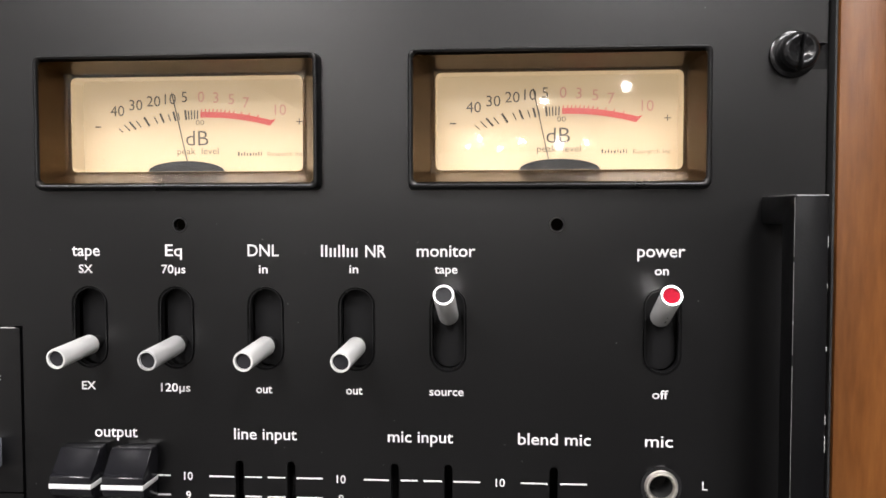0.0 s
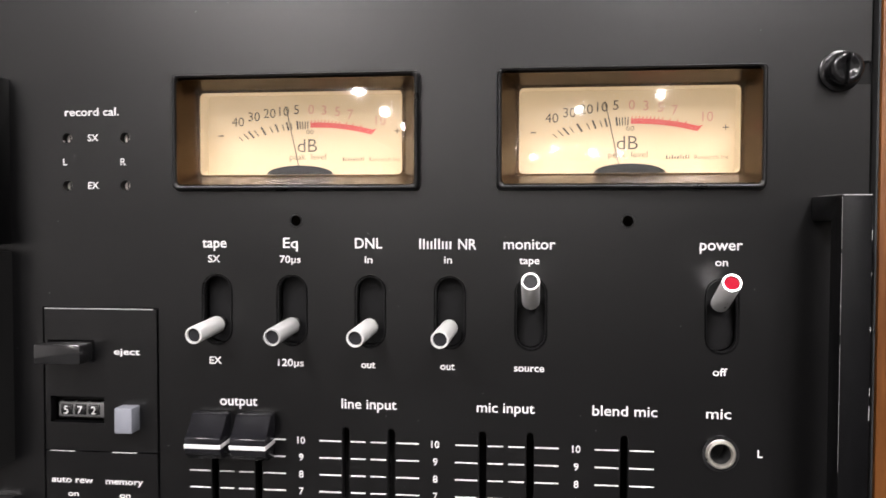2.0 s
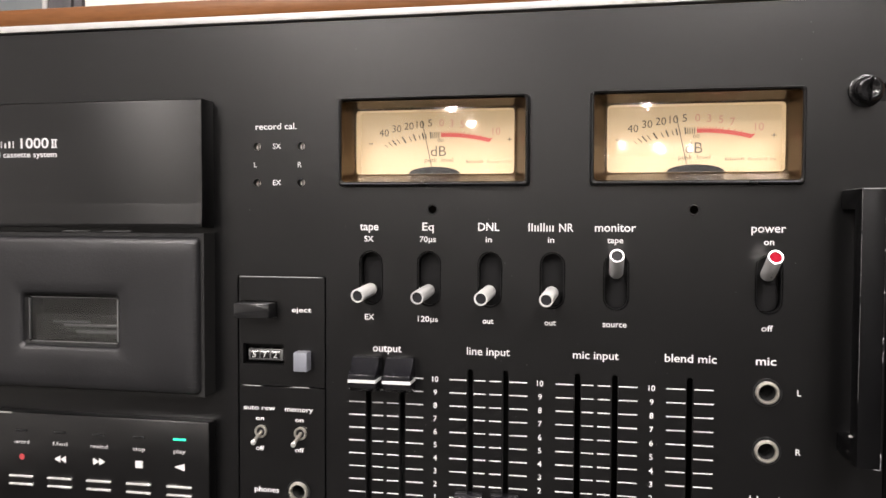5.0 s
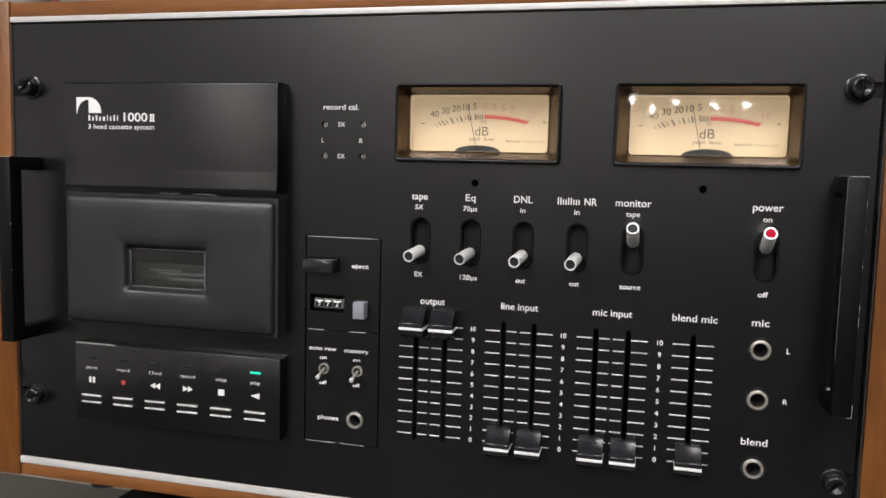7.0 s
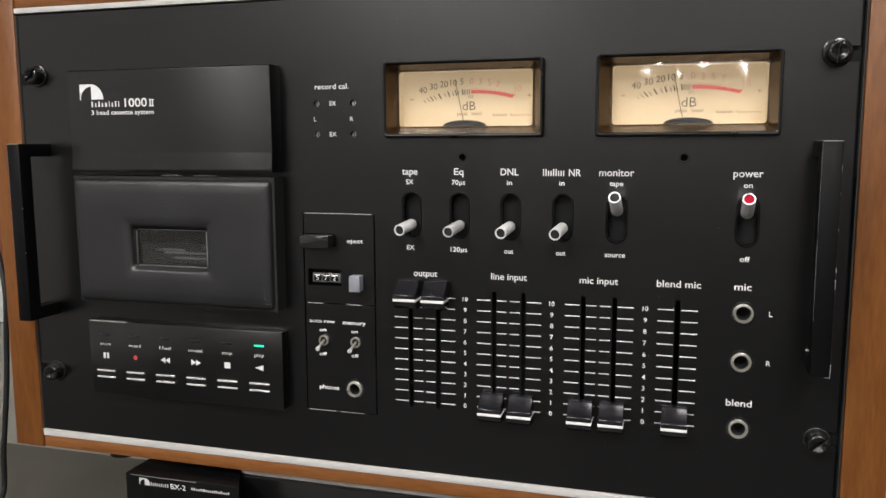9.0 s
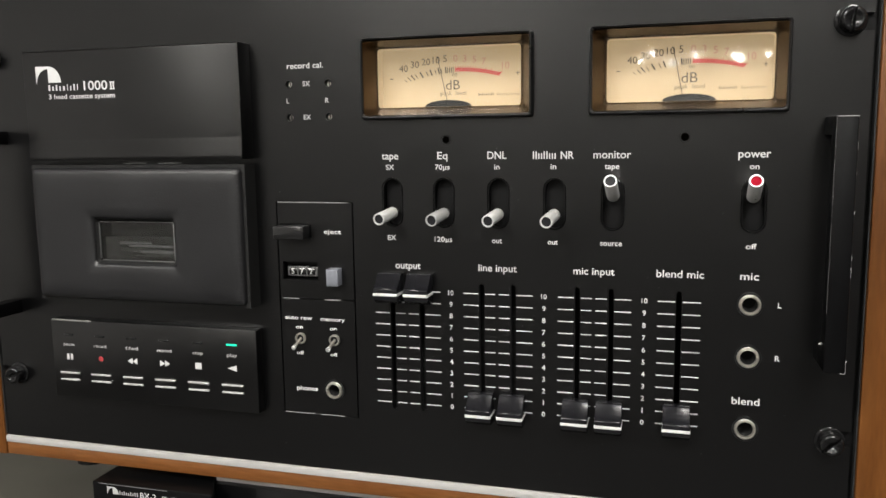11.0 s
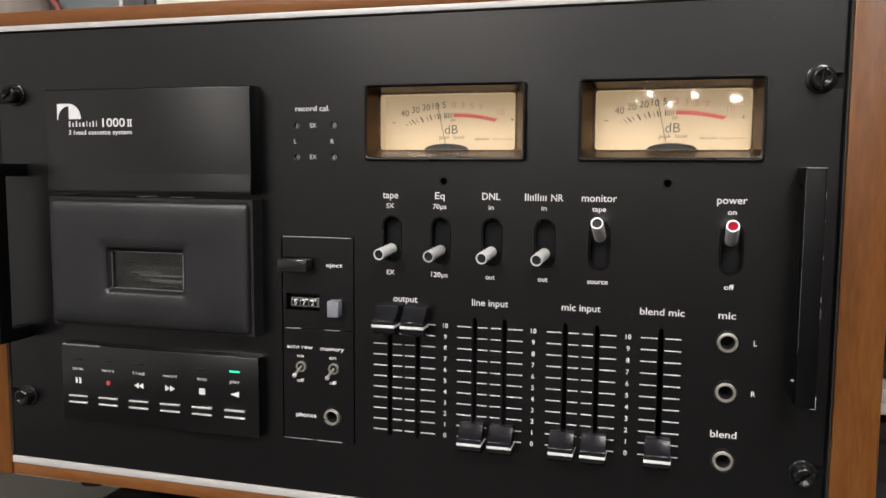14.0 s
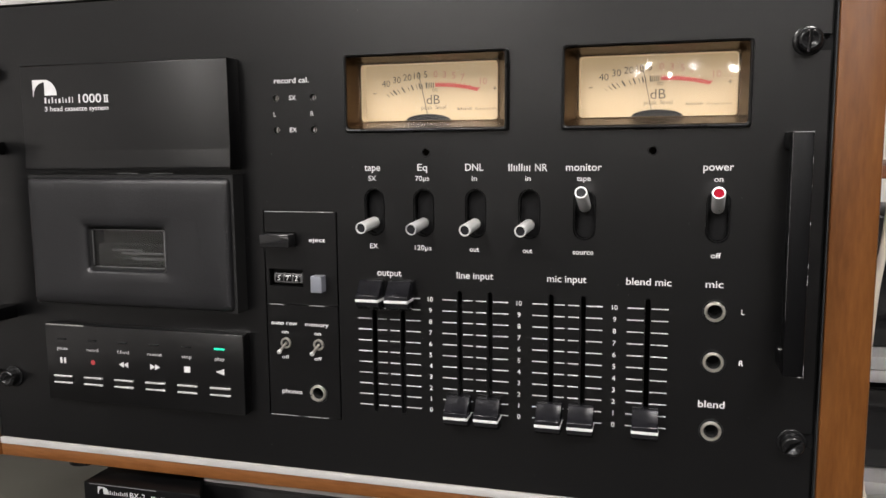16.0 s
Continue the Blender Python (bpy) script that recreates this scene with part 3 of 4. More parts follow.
# calibration trimmers and meter adjusters
for x in (-38.8, -16.3):
    for z in (76.5, 59):
        tr = part("trimmer", lathe([(0, 0), (1.7, 0), (1.7, 0.8), (1.3, 1.2), (0, 1.2)], (x, 3.6, z)), STEEL, deck, "small dull metal trimmer screw in a hole")
        part("screw_slot", boxed(x - 0.25, x + 0.25, 2.2, 2.45, z - 1.2, z + 1.2), BLACK_DEEP, tr)
for x in (A, B):
    part("hole_collar", ring(circle(x, 46.2, 2.4, 16), circle(x, 46.2, 1.9, 16), -0.2, 2.5), BLACK_GLOSS, panel)
text("record cal.", -29.0, 86.1, 2.9, -0.1, WHITE_INK, panel, width=20.9, bold=0.012)
for words, x, z in (("SX", -28.6, 76.6), ("EX", -28.6, 59.1), ("L", -39.6, 67.8), ("R", -17.0, 67.7)):
    text(words, x, z, 2.5, -0.1, WHITE_INK, panel, bold=0.008)

# counter and switch plate
SY = -0.7                                  # its face stands a little proud
sub = part("control_plate", plate(bar(-48.2, -4.5, -39.4, 13.5), [bar(-46.3, -25.2, -29.0, -19.2), bar(-47.2, -28.6, -6.2, 1.9)], SY, 3.2), BLACK_PANEL, deck, "proud black control plate")
sub2 = part("control_plate", plate(bar(-48.2, -4.5, -105.1, -39.9), [circle(-17.5, -90.4, 3.5, 20)], SY, 3.2), BLACK_PANEL, deck, "proud black control plate")
# pale strips stand in for light caught along the worn plate edges
for x0, x1, z in ((-46.5, -37, -39.75), (-22, -12.5, -39.75), (-48.0, -30, -105.2), (-27, -12, -105.2), (-48, -6, 13.55)):
    part("edge_glint", boxed(x0, x1, SY - 0.1, SY + 0.4, z - 0.25, z + 0.15, bevel=0.06), CHIP, sub)
ej = part("eject_key", boxed(-46.8, -29.0, -10.0, 4, -5.7, 1.4, bevel=0.6), BLACK_GLOSS, deck, "black eject key")
text("eject", -16.0, -2.1, 2.3, SY - 0.1, PALE_INK, sub, width=10.0)
part("counter_well", boxed(-46.2, -25.3, 5.6, 6.4, -28.9, -19.3), BLACK_DEEP, sub)
ctr = part("tape_counter", boxed(-44.8, -26.6, 1.9, 5.5, -27.6, -22.0, bevel=0.6), material("dull_grey_counter_case", (0.07, 0.07, 0.07), 0.35), deck, "three-digit tape counter")
for n, dgt in enumerate("572"):
    x = -41.2 + 5.4 * n
    w = part("number_wheel", lathe([(0, -2.2), (3.2, -2.2), (3.2, 2.2), (0, 2.2)], (x, 4.4, -24.7), (1, 0, 0)), BLACK_GLOSS, ctr)
    text(dgt, x, -24.7, 3.0, 1.05, DIM_INK, ctr, bold=0.004, name="counter_digit")
part("reset_button", boxed(-18.0, -11.3, -6.8, 2, -31.0, -21.8, bevel=0.4), GREY_BUTTON, deck, "blue-grey counter reset button")
for words, x, w, z in (("auto rew", -37.9, 16.3, -50.4), ("memory", -17.5, 14.4, -50.5)):
    text(words, x, z, 2.3, SY - 0.1, PALE_INK, sub2, width=w)
for x in (-37.6, -17.3):
    text("on", x, -55.6, 2.1, SY - 0.1, PALE_INK, sub2, width=4.2)
    text("off", x, -70.3, 2.1, SY - 0.1, PALE_INK, sub2, width=4.6)
    tg = part("toggle_switch", lathe([(2.9, 0), (3.2, 0.4), (3.2, 1.3), (2.9, 1.7), (2.3, 1.7), (2.1, 0.5), (0, 0.5)], (x + 0.8, SY, -62.0)), STEEL, deck, "small nickel toggle switch set to off")
    part("toggle_well", lathe([(2.05, 0.9), (2.0, 0.6), (0, 0.6)], (x + 0.8, SY, -62.0)), BLACK_DEEP, tg)
    part("toggle", lathe([(0, 0), (0.8, 0), (0.85, 5), (1.0, 7.0), (0, 7.0)], (x + 0.8, SY - 0.2, -62.0), (-0.14, -0.88, -0.46)), STEEL, tg)
    part("toggle_tip", lathe([(0, 6.8), (1.0, 6.9), (1.3, 7.9), (1.1, 8.8), (0, 9.1)], (x + 0.8, SY - 0.2, -62.0), (-0.14, -0.88, -0.46)), SATIN, tg)
text("phones", -34.2, -90.6, 2.6, SY - 0.1, PALE_INK, sub2, width=12.6)
jack(-17.5, SY, -90.4, 4.7)

# head cover with the maker's mark
lid_prof = [(3, 98.6), (-11.6, 98.6), (-12.4, 97.8), (-12.2, 49.0), (-12.3, 47.6), (-12.9, 39.0), (-12.7, 37.7), (-12.4, 37.3), (3, 37.3)]
cover = part("head_cover", prism([(min(y, -0.02) if y > 0 else y, z) for y, z in lid_prof], -198.8, -61.4, bevel=0.15), BLACK_PANEL, deck, "black removable head cover with white mark")
lx, lz, s = -190.3, 80.9, 9.1
quarter = [(lx + 8.3, lz)] + [(lx + 8.3 + 8.5 * math.sin(radians(a)), lz + s * math.cos(radians(a))) for a in range(0, 91, 10)]
horn = [(lx, lz), (lx, lz + s), (lx + 8.2, lz + s)] + [(lx + 8.2 - 7.8 * math.sin(radians(a)), lz - 0.5 + 8.2 * math.cos(radians(a))) for a in range(0, 91, 10)]
part("maker_mark", flat([quarter, horn], -12.35), WHITE_INK, cover)
word_bars(-182.3, 76.4, [1.1, 0.9, 0.9, 0.9, 1.3, 0.5, 0.8, 0.9, 0.5], [3.3, 2.4, 3.3, 2.4, 2.4, 3.3, 2.4, 3.3, 3.3], 1.5, -12.3, WHITE_INK, cover)
text("1000", -150.7, 78.7, 5.0, -12.5, WHITE_INK, cover, width=15.6, bold=0.012)
text("II", -139.8, 78.2, 3.6, -12.5, WHITE_INK, cover, width=2.4, bold=0.02)
part("numeral_serif", flat([bar(-141.4, -138.2, 79.9, 80.4), bar(-141.4, -138.2, 76.2, 76.7)], -12.4), WHITE_INK, cover)
text("3 head cassette system", -160.5, 73.1, 2.7, -12.5, WHITE_INK, cover, width=44.0, bold=0.012)

# padded cassette door
door = part("cassette_door", plate(bar(-199.6, -61.2, -44.2, 34.6), [rounded_rect(-156.4, -106.2, -20.4, 3.0, 1.5)], -11.2, -0.02), BLACK_DULL, deck, "black padded cassette door with a small window")
pad = bmesh.new()
xo, xi, zo, zi = (-198.4, -63.0), (-157.4, -105.2), (-43.0, 32.8), (-21.4, 4.0)
def pad_loop(inset, y):
    return [pad.verts.new(V(x, y, z)) for x, z in rounded_rect(xo[0] + inset, xo[1] - inset, zo[0] + inset, zo[1] - inset, 2.8)]
def win_loop(out, y):
    return [pad.verts.new(V(x, y, z)) for x, z in rounded_rect(xi[0] - out, xi[1] + out, zi[0] - out, zi[1] + out, 2.5)]
loops = [pad_loop(0, -11.2), pad_loop(0.2, -12.6), pad_loop(1.2, -13.9), pad_loop(3.2, -14.6), pad_loop(8, -15.0), win_loop(7, -15.1), win_loop(2.2, -14.8), win_loop(0.8, -14.2), win_loop(0, -13.0), win_loop(0, -11.2)]
for a, b in zip(loops, loops[1:]):
    for k in range(len(a)):
        pad.faces.new((a[k], a[(k + 1) % len(a)], b[(k + 1) % len(b)], b[k]))
for v in pad.verts:                        # slack, slightly wrinkled covering
    p = (v.co - V(0, 0, 0)) * 1000
    v.co.y += 0.00022 * noise.noise(Vector((p.x * 0.05, p.z * 0.07, 0.0))) if p.y < -12 else 0.0
part("padding", pad, BLACK_LEATHER, door, "stitched black vinyl padding", smooth=True)
for k in range(24):                        # gathers along the seam
    z = 29.5 - 3.0 * k
    part("gather", lathe([(0, 0), (0.12, 0.6), (0.16, 2.0), (0.1, 3.6), (0, 5.2)], (-63.7, -13.85, z), (-1, -0.2, 0.15 * math.sin(k * 2.3)), 8), BLACK_LEATHER, door)
part("window_frame", ring(rounded_rect(-157.2, -105.4, -21.2, 3.8, 2.3), rounded_rect(-156.1, -106.5, -20.2, 2.8, 1.4), -13.0, -6.5, lift=-11.6), BLACK_DULL, door)
part("window_edge", boxed(-156.0, -155.6, -11.6, -10.5, -19.0, 1.6, bevel=0.15), BEVEL_GREY, door)
part("window_edge", boxed(-155.0, -107.6, -11.5, -10.5, -20.0, -19.65, bevel=0.12), BEVEL_GREY, door)
part("window_edge", boxed(-155.0, -107.6, -11.5, -10.5, 2.2, 2.55, bevel=0.12), BEVEL_GREY, door)
part("window_edge", boxed(-107.1, -106.6, -11.7, -10.5, -19.0, 1.6, bevel=0.15), EDGE, door, "paler right-hand window edge")
w = part("window_pane", boxed(-156.2, -106.4, -10.4, -9.6, -20.3, 2.9), SMOKE, door, "clear plastic window")
w.visible_shadow = False
part("cassette_shell", boxed(-156.0, -106.6, -6.4, -0.4, -20.2, -6.5, bevel=0.5), material("grey_cassette_shell", (0.014, 0.0145, 0.0145), 0.2, vary=0.7, scale=60, stretch=(0.25, 1, 4)), door)
# pale bars paint the lit streaks inside the window
for x0, x1, z in ((-140, -109, -12.0), (-133, -110, -15.2), (-146, -125, -10.2)):
    part("light_streak", boxed(x0, x1, -6.55, -6.38, z - 0.7, z + 0.7, bevel=0.05), material("painted_light_streak", (0.085, 0.088, 0.094), 0.3, vary=0.7, scale=60, stretch=(0.25, 1, 4)), door, "painted pale streak of light behind the window")
part("cassette_well", boxed(-156.2, -106.4, -0.3, -0.1, -20.3, 2.9), BLACK_DEEP, door)
# grey strips paint the glints in the gap over the door
for x0, x1 in ((-137, -123), (-115, -100)):
    part("hinge_glint", boxed(x0, x1, -10.6, -9, 35.1, 35.5, bevel=0.1), BEVEL_GREY, door, "painted glint in the gap above the door")

# transport keys
keys = part("key_panel", boxed(-198.4, -61.2, -7.5, -0.02, -105.5, -57.6, bevel=0.6), BLACK_PANEL, deck, "raised black transport key panel")
part("worn_edge", boxed(-197.6, -170, -7.75, -6.5, -58.4, -57.5, bevel=0.2), material("worn_bare_edge", (0.16, 0.16, 0.15), 0.4), keys)
Y = -7.55
for n, words in enumerate(("pause", "record", "f.fwd", "rewind", "stop", "play")):
    x = -186.4 + 21.95 * n
    w = (7.7, 8.6, 8.4, 9.6, 6.6, 6.4)[n]
    z = -72.5
    text(words, x, z, 2.0, Y - 0.1, DIM_INK, keys, width=w, bold=0.006)
    zc = -80.3
    tri = lambda a, b: [(a, zc), (b, zc + 1.8), (b, zc - 1.8)]
    if n == 0:
        sh = [bar(x - 2.0, x - 0.5, zc - 1.8, zc + 1.8), bar(x + 0.6, x + 2.1, zc - 1.8, zc + 1.8)]
    elif n == 1:
        sh = [circle(x, zc, 1.5, 18)]
    elif n == 2:
        sh = [tri(x - 3.3, x), tri(x, x + 3.2)]
    elif n == 3:
        sh = [tri(x, x - 3.3), tri(x + 3.3, x)]
    elif n == 4:
        sh = [bar(x - 2, x + 2, zc - 1.8, zc + 1.8)]
    else:
        sh = [tri(x - 3.0, x + 2.6)]
    part("key_symbol", flat(sh, Y), DOT_INK if n == 1 else WHITE_INK, keys)
    key = part("transport_key", boxed(x - 6.9, x + 6.9, -7.9, -7.2, -95.0, -89.6, bevel=0.2), BLACK_PANEL, deck, "flat black transport key edged with two bright bars")
    for zz in (-90.0, -94.2):
        part("key_bar", boxed(x - 6.7, x + 6.7, -8.9, -7.7, zz - 0.5, zz + 0.5, bevel=0.2), CHROME, key)
    led = part("indicator", boxed(x - 3.3, x + 3.3, -7.9, -7.4, -67.2, -66.1, bevel=0.1), GREEN_LED if n == 5 else BLACK_GLOSS, keys, "lit green indicator" if n == 5 else "unlit dark indicator")

# ---- the deck below, the table and the room ----
lower = thing("lower_cassette_deck", 43, 110, -262, "black cassette deck under the walnut-cased one", "cassette deck")
part("body", boxed(-171, 258, 12, 250, -256, -154.4, bevel=1.0), BLACK_DULL, lower)
# extra black: the shade under the walnut case is in the housing's colour
HOUSING = material("shaded_black_housing", (0.0022, 0.0022, 0.0024), 0.4, spec=0.1, vary=0.2)
bm = boxed(-172, -90, -14, 11.5, -250, -154.6, bevel=0.8)
for v in bm.verts:                         # its end runs back at a slant
    if v.co.x > -0.12:
        v.co.x -= 0.014 * (v.co.y + 0.014) / 0.0255
hs = part("cassette_housing", bm, HOUSING, lower, "protruding black cassette housing with white mark")
part("top_edge", boxed(-102, 257, 9.5, 12.2, -157, -154.2, bevel=0.3), TRIM, lower, "pale metal top edge")
part("front_face", boxed(-103, 258, 6, 11.9, -254, -157.2, bevel=0.5), BLACK_PANEL, lower)
q = [(-157.6, -161.2)] + [(-157.6 + 4.0 * math.sin(radians(a)), -161.2 + 4.4 * math.cos(radians(a))) for a in range(0, 91, 15)]
h = [(-161.6, -161.2), (-161.6, -156.8), (-157.8, -156.8)] + [(-157.8 - 3.5 * math.sin(radians(a)), -161.4 + 3.9 * math.cos(radians(a))) for a in range(0, 91, 15)]
part("maker_mark", flat([h, q], -14.05), DIM_INK, hs)
word_bars(-153.0, -161.2, [0.6] * 9, [2.4, 1.7, 2.4, 1.7, 1.7, 2.4, 1.7, 2.4, 2.4], 0.9, -14.05, DIM_INK, hs)
text("BX-2", -133.2, -159.9, 3.3, -14.15, PALE_INK, hs, width=10.8, bold=0.0)
word_bars(-123.6, -160.6, [0.8, 1.5, 1.0, 1.0, 1.0, 1.5, 1.0, 1.0, 1.0, 1.0, 0.8, 0.8, 1.0, 1.4, 1.0, 1.0, 1.0], [1.6, 1.6, 1.1, 1.1, 1.6, 1.6, 1.1, 1.1, 1.1, 1.1, 1.5, 1.5, 1.1, 1.6, 1.1, 1.1, 1.6], 0.55, -14.05, DIM_INK, hs)
part("worn_edge", boxed(-168, -120, -14.1, -13.7, -155.6, -155.2, bevel=0.08), EDGE, hs)
for x in (-150, 235):
    for y in (30, 225):
        part("foot", lathe([(0, 0), (12, 0), (12, 6.2), (0, 6.2)], (x, y, -255.9), (0, 0, -1)), BLACK_GLOSS, lower)

def slab(name, x0, x1, y0, y1, z0, z1, mat, label, category="", kind="structure", bevel=0.0):
    """Metres, true heights."""
    bm = boxed(x0 * 1000, x1 * 1000, y0 * 1000, y1 * 1000, (z0 - DECK_Z) * 1000, (z1 - DECK_Z) * 1000, bevel=bevel)
    return tagged(part(name, bm, mat, None), label, category or name.split("_")[0], kind=kind)


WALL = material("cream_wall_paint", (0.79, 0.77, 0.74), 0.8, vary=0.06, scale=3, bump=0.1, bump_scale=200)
# side walls are out of view; their darker tones tune the panel's reflections
SIDE_WALL = material("unseen_east_wall_tone", (0.22, 0.21, 0.205), 0.8, vary=0.1, scale=3)
WEST_WALL = material("unseen_west_wall_tone", (0.46, 0.45, 0.44), 0.8, vary=0.1, scale=3)
CEIL = material("grey_ceiling_tile", (0.42, 0.415, 0.405), 0.9, vary=0.05, scale=4)
FLOOR = material("dark_shop_floor", (0.017, 0.016, 0.015), 0.5, vary=0.15, scale=5)
TABLE = material("grey_green_laminate", (0.055, 0.054, 0.043), 0.5, vary=0.12, scale=14, bump=0.1, bump_scale=600)
slab("floor", -3.0, 4.4, -21, 2.0, -0.1, 0.0, FLOOR, "plain dark shop floor")
slab("ceiling", -3.0, 4.4, -21, 2.0, 2.7, 2.8, CEIL, "plain grey ceiling")
slab("wall_north", -3.1, 4.5, 1.5, 1.6, 0, 2.7, WALL, "plain cream wall")
slab("wall_south", -3.1, 4.5, -21.1, -21, 0, 2.7, WALL, "plain cream wall")
slab("wall_west", -3.1, -3.0, -21, 1.5, 0, 2.7, WEST_WALL, "unseen plain grey-beige wall, toned for panel reflections")
slab("wall_east", 4.4, 4.5, -21, 1.5, 0, 2.7, SIDE_WALL, "unseen plain brown-grey wall, toned for panel reflections")
table = thing("table", 0, 0, -1012, "grey-green laminate table under the stacked decks", "table")
part("tabletop", boxed(-900, 900, -90, 235, -290, -262.1, bevel=3), TABLE, table)
for x in (-860, 860):
    for y in (-60, 200):
        part("leg", boxed(x - 20, x + 20, y - 20, y + 20, -1012, -290), BLACK_SATIN, table)

# shelving behind the table and what stands on it
BROWN = wood("brown_shelf_wood", (0.10, 0.035, 0.018), (0.2, 0.08, 0.04), (1.2, 9, 9))
GREY = material("grey_painted_metal", (0.36, 0.36, 0.35), 0.5)
BLUE_GREY = material("blue_grey_plastic_case", (0.13, 0.145, 0.15), 0.5, vary=0.25, scale=20)
DARK_GREY = material("dark_grey_cloth", (0.075, 0.07, 0.075), 0.8, vary=0.2, scale=200)
CARTON = material("white_carton", (0.74, 0.71, 0.65), 0.75, vary=0.05, scale=8)
PALE = material("pale_cable_sheath", (0.62, 0.56, 0.46), 0.55)
rack = thing("storage_shelf", -100, 650, -1012, "brown wooden storage shelf behind the table", "shelf")
part("shelf_board", boxed(-1000, -100, 500, 900, 80, 100, bevel=2), BROWN, rack)
part("side_panel", boxed(-1020, -1000, 500, 900, -1012, 100, bevel=2), BROWN, rack)
part("side_panel", boxed(-120, -100, 500, 900, -1012, 80, bevel=2), BROWN, rack)
part("front_panel", boxed(-999.5, -120.5, 504, 514, -1012, 79.5), material("pale_grey_board", (0.17, 0.16, 0.14), 0.6, vary=0.1, scale=6), rack, "grey closed front")
part("drawer_front", boxed(-996, -757, 497, 503.5, -126, 15, bevel=1.5), BROWN, rack, "brown wooden drawer front")
part("drawer_front", boxed(-996, -757, 498, 503.5, -204, -130, bevel=1.5), TRIM, rack, "pale drawer front")
cr = thing("white_carton", -290, 560, 100, "plain off-white carton on the rear shelf", "box")
part("carton", boxed(-483, -100, 505, 700, 100.2, 420, bevel=3), CARTON, cr)
part("carton_flap", boxed(-483, -100, 503.5, 505, 330, 419, bevel=0.3), CARTON, cr)
sp = thing("loudspeaker", -512, 560, 100, "dark grey narrow loudspeaker on the rear shelf", "loudspeaker")
part("cabinet", boxed(-534, -489, 510, 700, 100.2, 400, bevel=3), DARK_GREY, sp)
part("grille", boxed(-531, -500, 505, 510, 110, 395, bevel=2), DARK_GREY, sp)
po = thing("white_pole", -541, 515, 100, "thin white upright pole on the rear shelf", "pole")
part("pole", lathe([(0, 0), (12, 0), (12, 4), (4, 6), (4, 420), (0, 420)], (-542, 515, 100.2), (0, 0, 1)), TRIM, po)
bb = thing("plastic_case", -600, 560, 100, "blue-grey plastic case on the rear shelf", "case")
part("case", boxed(-685, -556, 560, 720, 100.2, 380, bevel=8, segments=3), BLUE_GREY, bb)
gl = thing("glass_bowl", -770, 575, 100, "cloudy glass bowl on the rear shelf", "bowl")
part("bowl", lathe([(0, 0), (40, 0), (70, 60), (78, 130), (70, 200), (60, 230), (57, 230), (66, 198), (74, 130), (66, 64), (38, 6), (0, 6)], (-770, 575, 100.2), (0, 0, 1)), material("cloudy_glass", (0.21, 0.175, 0.15), 0.6, vary=0.3, scale=14), gl)

stand = thing("equipment_rack", 560, 640, -1012, "pale metal rack with black audio units behind the table", "rack")
for x in (352, 800):
    part("post", boxed(x - 8, x + 8, 520, 540, -1012, 160, bevel=1), TRIM, stand)
    part("post", boxed(x - 8, x + 8, 800, 820, -1012, 160, bevel=1), TRIM, stand)
for z, m in ((12, BROWN), (-190, GREY), (-205, TRIM), (-330, TRIM), (-1000, TRIM)):
    part("shelf_board", boxed(344.5, 807.5, 515 if m != GREY else 512, 815, z, z + 14, bevel=1), m, stand)
for z0, z1, lab in ((-175.8, -30, "black audio unit on the pale rack"), (-315.8, -222, "low black audio unit on the pale rack")):
    u = thing("audio_unit", 590, 640, z0, lab, "audio unit", group="units on the rack")
    part("body", boxed(387, 780, 560, 790, z0, z1, bevel=2), BLACK_SATIN, u)
    part("front_plate", boxed(387, 780, 555, 560, z0 + 2, z1 - 2, bevel=1), BLACK_GLOSS, u)

part("printed_label", boxed(-147, -121, 502.6, 503.4, 263, 330, bevel=0.2), BROWN, cr, "dark brown printed label")


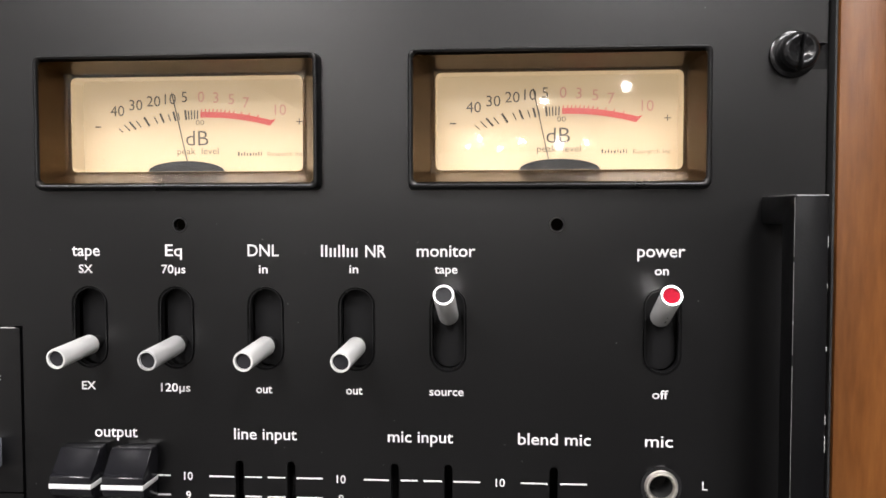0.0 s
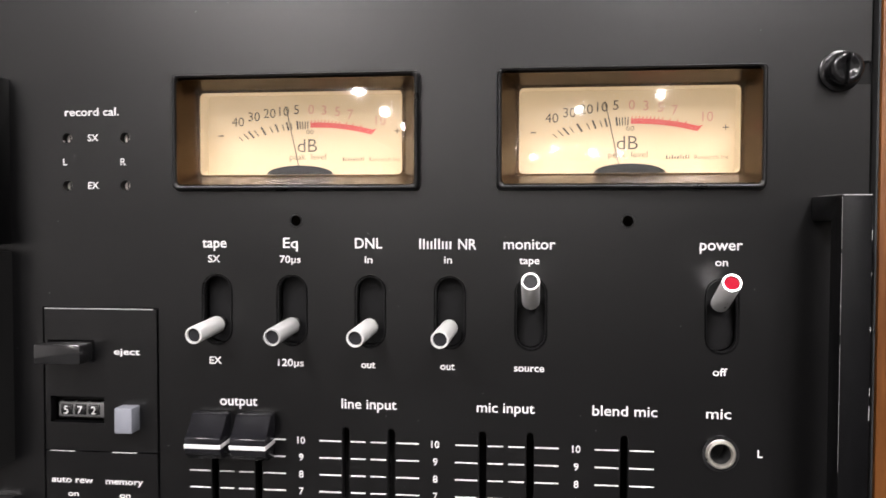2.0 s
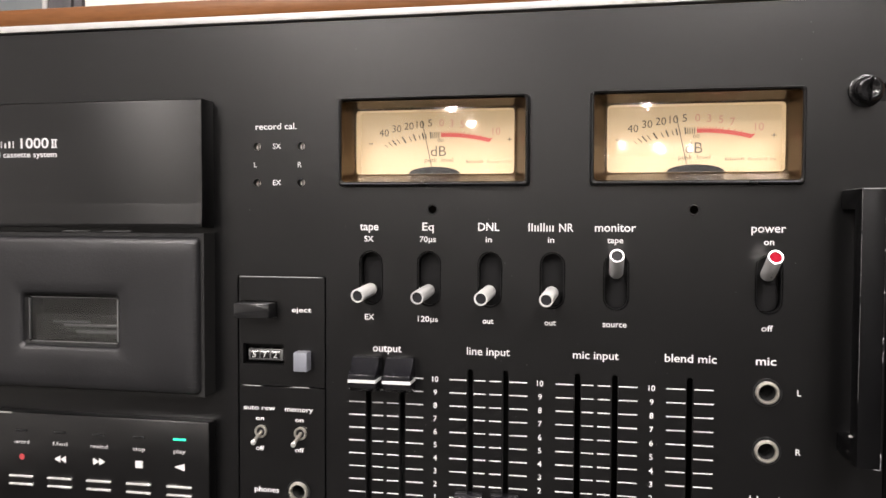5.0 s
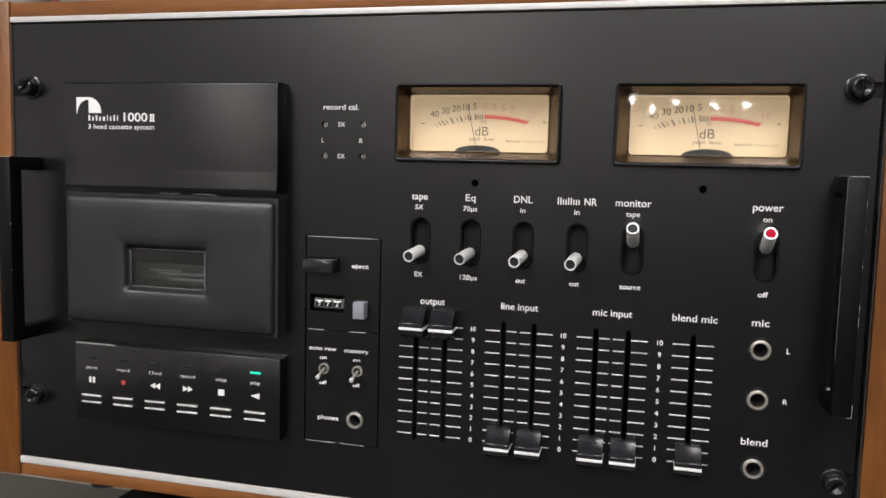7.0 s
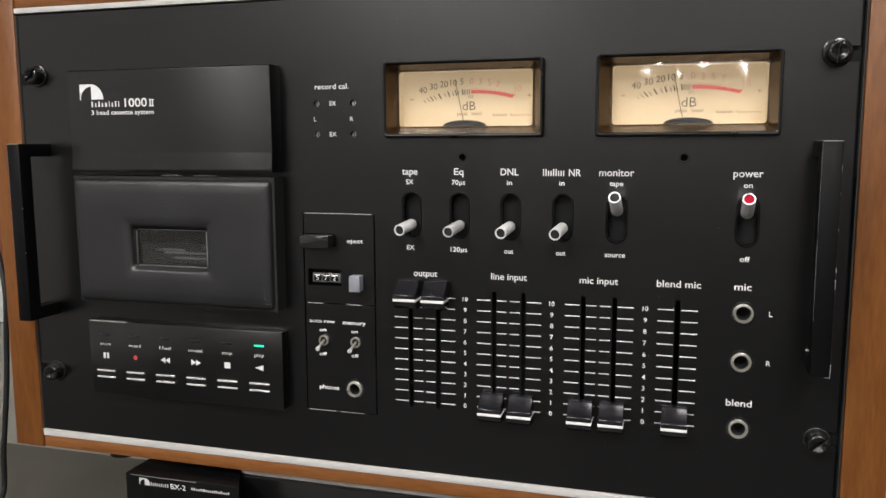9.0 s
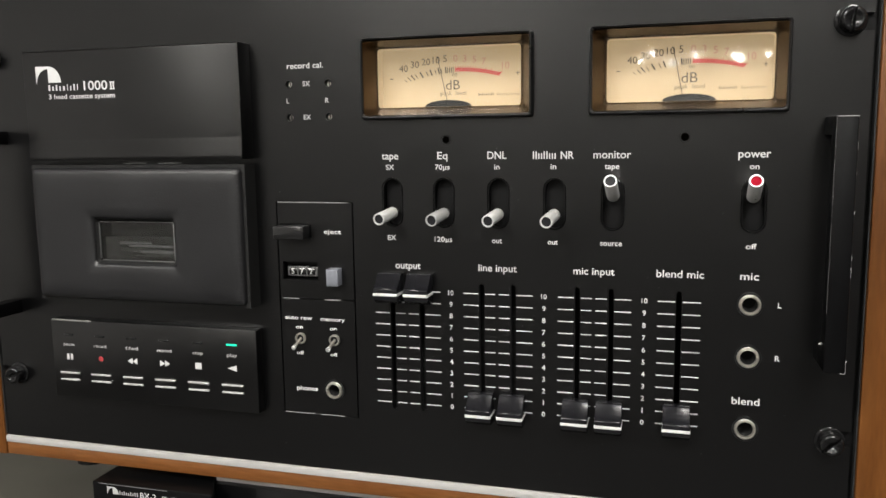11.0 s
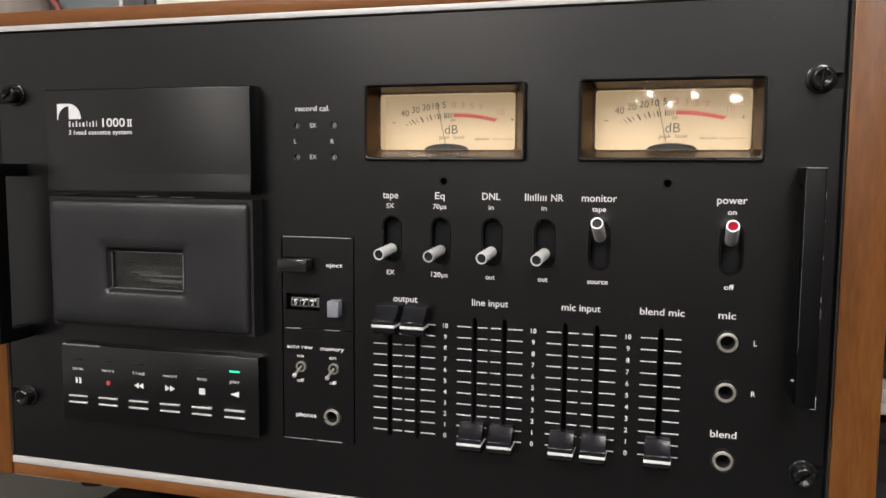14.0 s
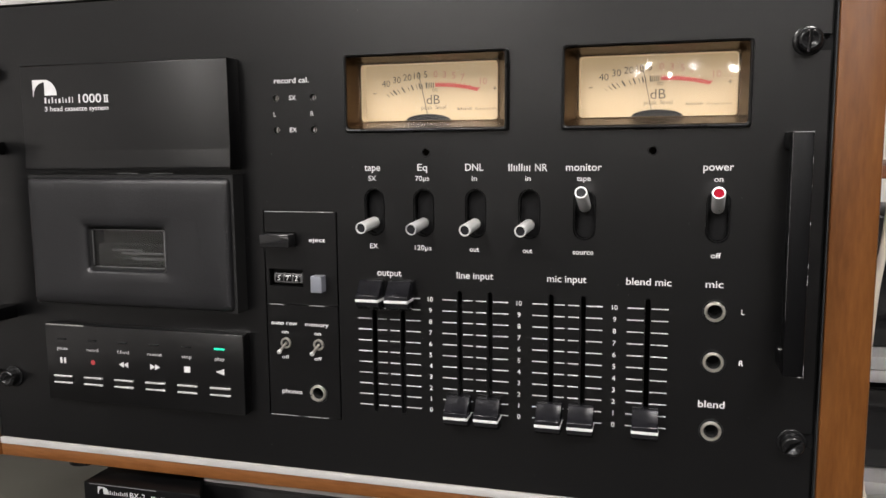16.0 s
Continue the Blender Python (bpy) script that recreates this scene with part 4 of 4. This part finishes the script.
def cable(name, pts, radius, mat, label):
    """A round cable drawn smoothly through points; millimetres."""
    cb = thing(name, *pts[-1], label, "cable")
    bm = bmesh.new()
    p = [Vector(pts[0])] + [Vector(q) for q in pts] + [Vector(pts[-1])]
    line = []
    for a, b, c, d in zip(p, p[1:], p[2:], p[3:]):
        for k in range(8):
            t = k / 8
            line.append(0.5 * (2 * b + (c - a) * t + (2 * a - 5 * b + 4 * c - d) * t * t + (3 * b - a - 3 * c + d) * t ** 3))
    line.append(Vector(pts[-1]))
    rings = []
    for k, q in enumerate(line):
        d = (line[min(k + 1, len(line) - 1)] - line[max(k - 1, 0)]).normalized()
        u = d.orthogonal().normalized() if not rings else (side - d * side.dot(d)).normalized()
        side = u
        w = d.cross(u)
        rings.append([bm.verts.new(V(*(q + (u * math.cos(a * math.pi / 4) + w * math.sin(a * math.pi / 4)) * radius))) for a in range(8)])
    for a, b in zip(rings, rings[1:]):
        for k in range(8):
            bm.faces.new((a[k], a[(k + 1) % 8], b[(k + 1) % 8], b[k]))
    bm.faces.new(rings[0][::-1])
    bm.faces.new(rings[-1])
    part("cable_sheath", bm, mat, cb, smooth=True)


cable("cable", [(338, 262, 60), (332, 262, -20), (327, 262, -60), (324, 262, -110), (323, 262, -150), (323, 262, -190), (325, 262, -225), (345, 258, -330), (365, 250, -1008)], 3.2, PALE, "pale cable hanging behind the walnut case")
cable("black_cable", [(-580, 200, -259.6), (-505, 175, -255), (-440, 140, -70), (-396, 112, -18), (-372, 100, -60), (-374, 100, -105), (-378, 100, -150), (-386, 100, -205), (-391, 98, -250), (-402, 70, -259.6), (-470, 45, -259.6)], 2.4, BLACK_DULL, "stiff black cable looped up from the table beside the deck")
cable("red_cable", [(-722, 562, 300), (-712, 556, 334), (-692, 545, 303), (-662, 540, 270), (-640, 536, 215), (-618, 532, 130), (-600, 530, 104.5), (-560, 526, 104.2)], 4.0, material("dull_red_cable_sheath", (0.22, 0.05, 0.045), 0.6), "dull red cable hanging over the bowl onto the shelf")

# round recessed ceiling lamps down the long room: nine match glints, the rest added fill
for n, (x, y, r) in enumerate(NEAR_LAMPS + FAR_LAMPS):
    lm = thing("ceiling_lamp", x * 1000, y * 1000, 1688, "lit round recessed ceiling lamp out of view, some added as fill", "ceiling lamp", group="ceiling lamps")
    part("lamp_ring", lathe([(r, 0), (r + 12, 0), (r + 14, 6), (r, 8)], (x * 1000, y * 1000, 1687.5), (0, 0, -1), 24), TRIM, lm)
    if n < len(NEAR_LAMPS):
        part("lamp_disc", lathe([(0, 4), (r, 4), (r, 5), (0, 5)], (x * 1000, y * 1000, 1687.5), (0, 0, -1), 24), LAMP_NEAR, lm)
    else:
        part("lamp_bowl", lathe([(0, 5), (r, 5), (r * 0.98, 30), (r * 0.85, 55), (r * 0.55, 74), (0, 82)], (x * 1000, y * 1000, 1687.5), (0, 0, -1), 20), LAMP_FAR, lm)
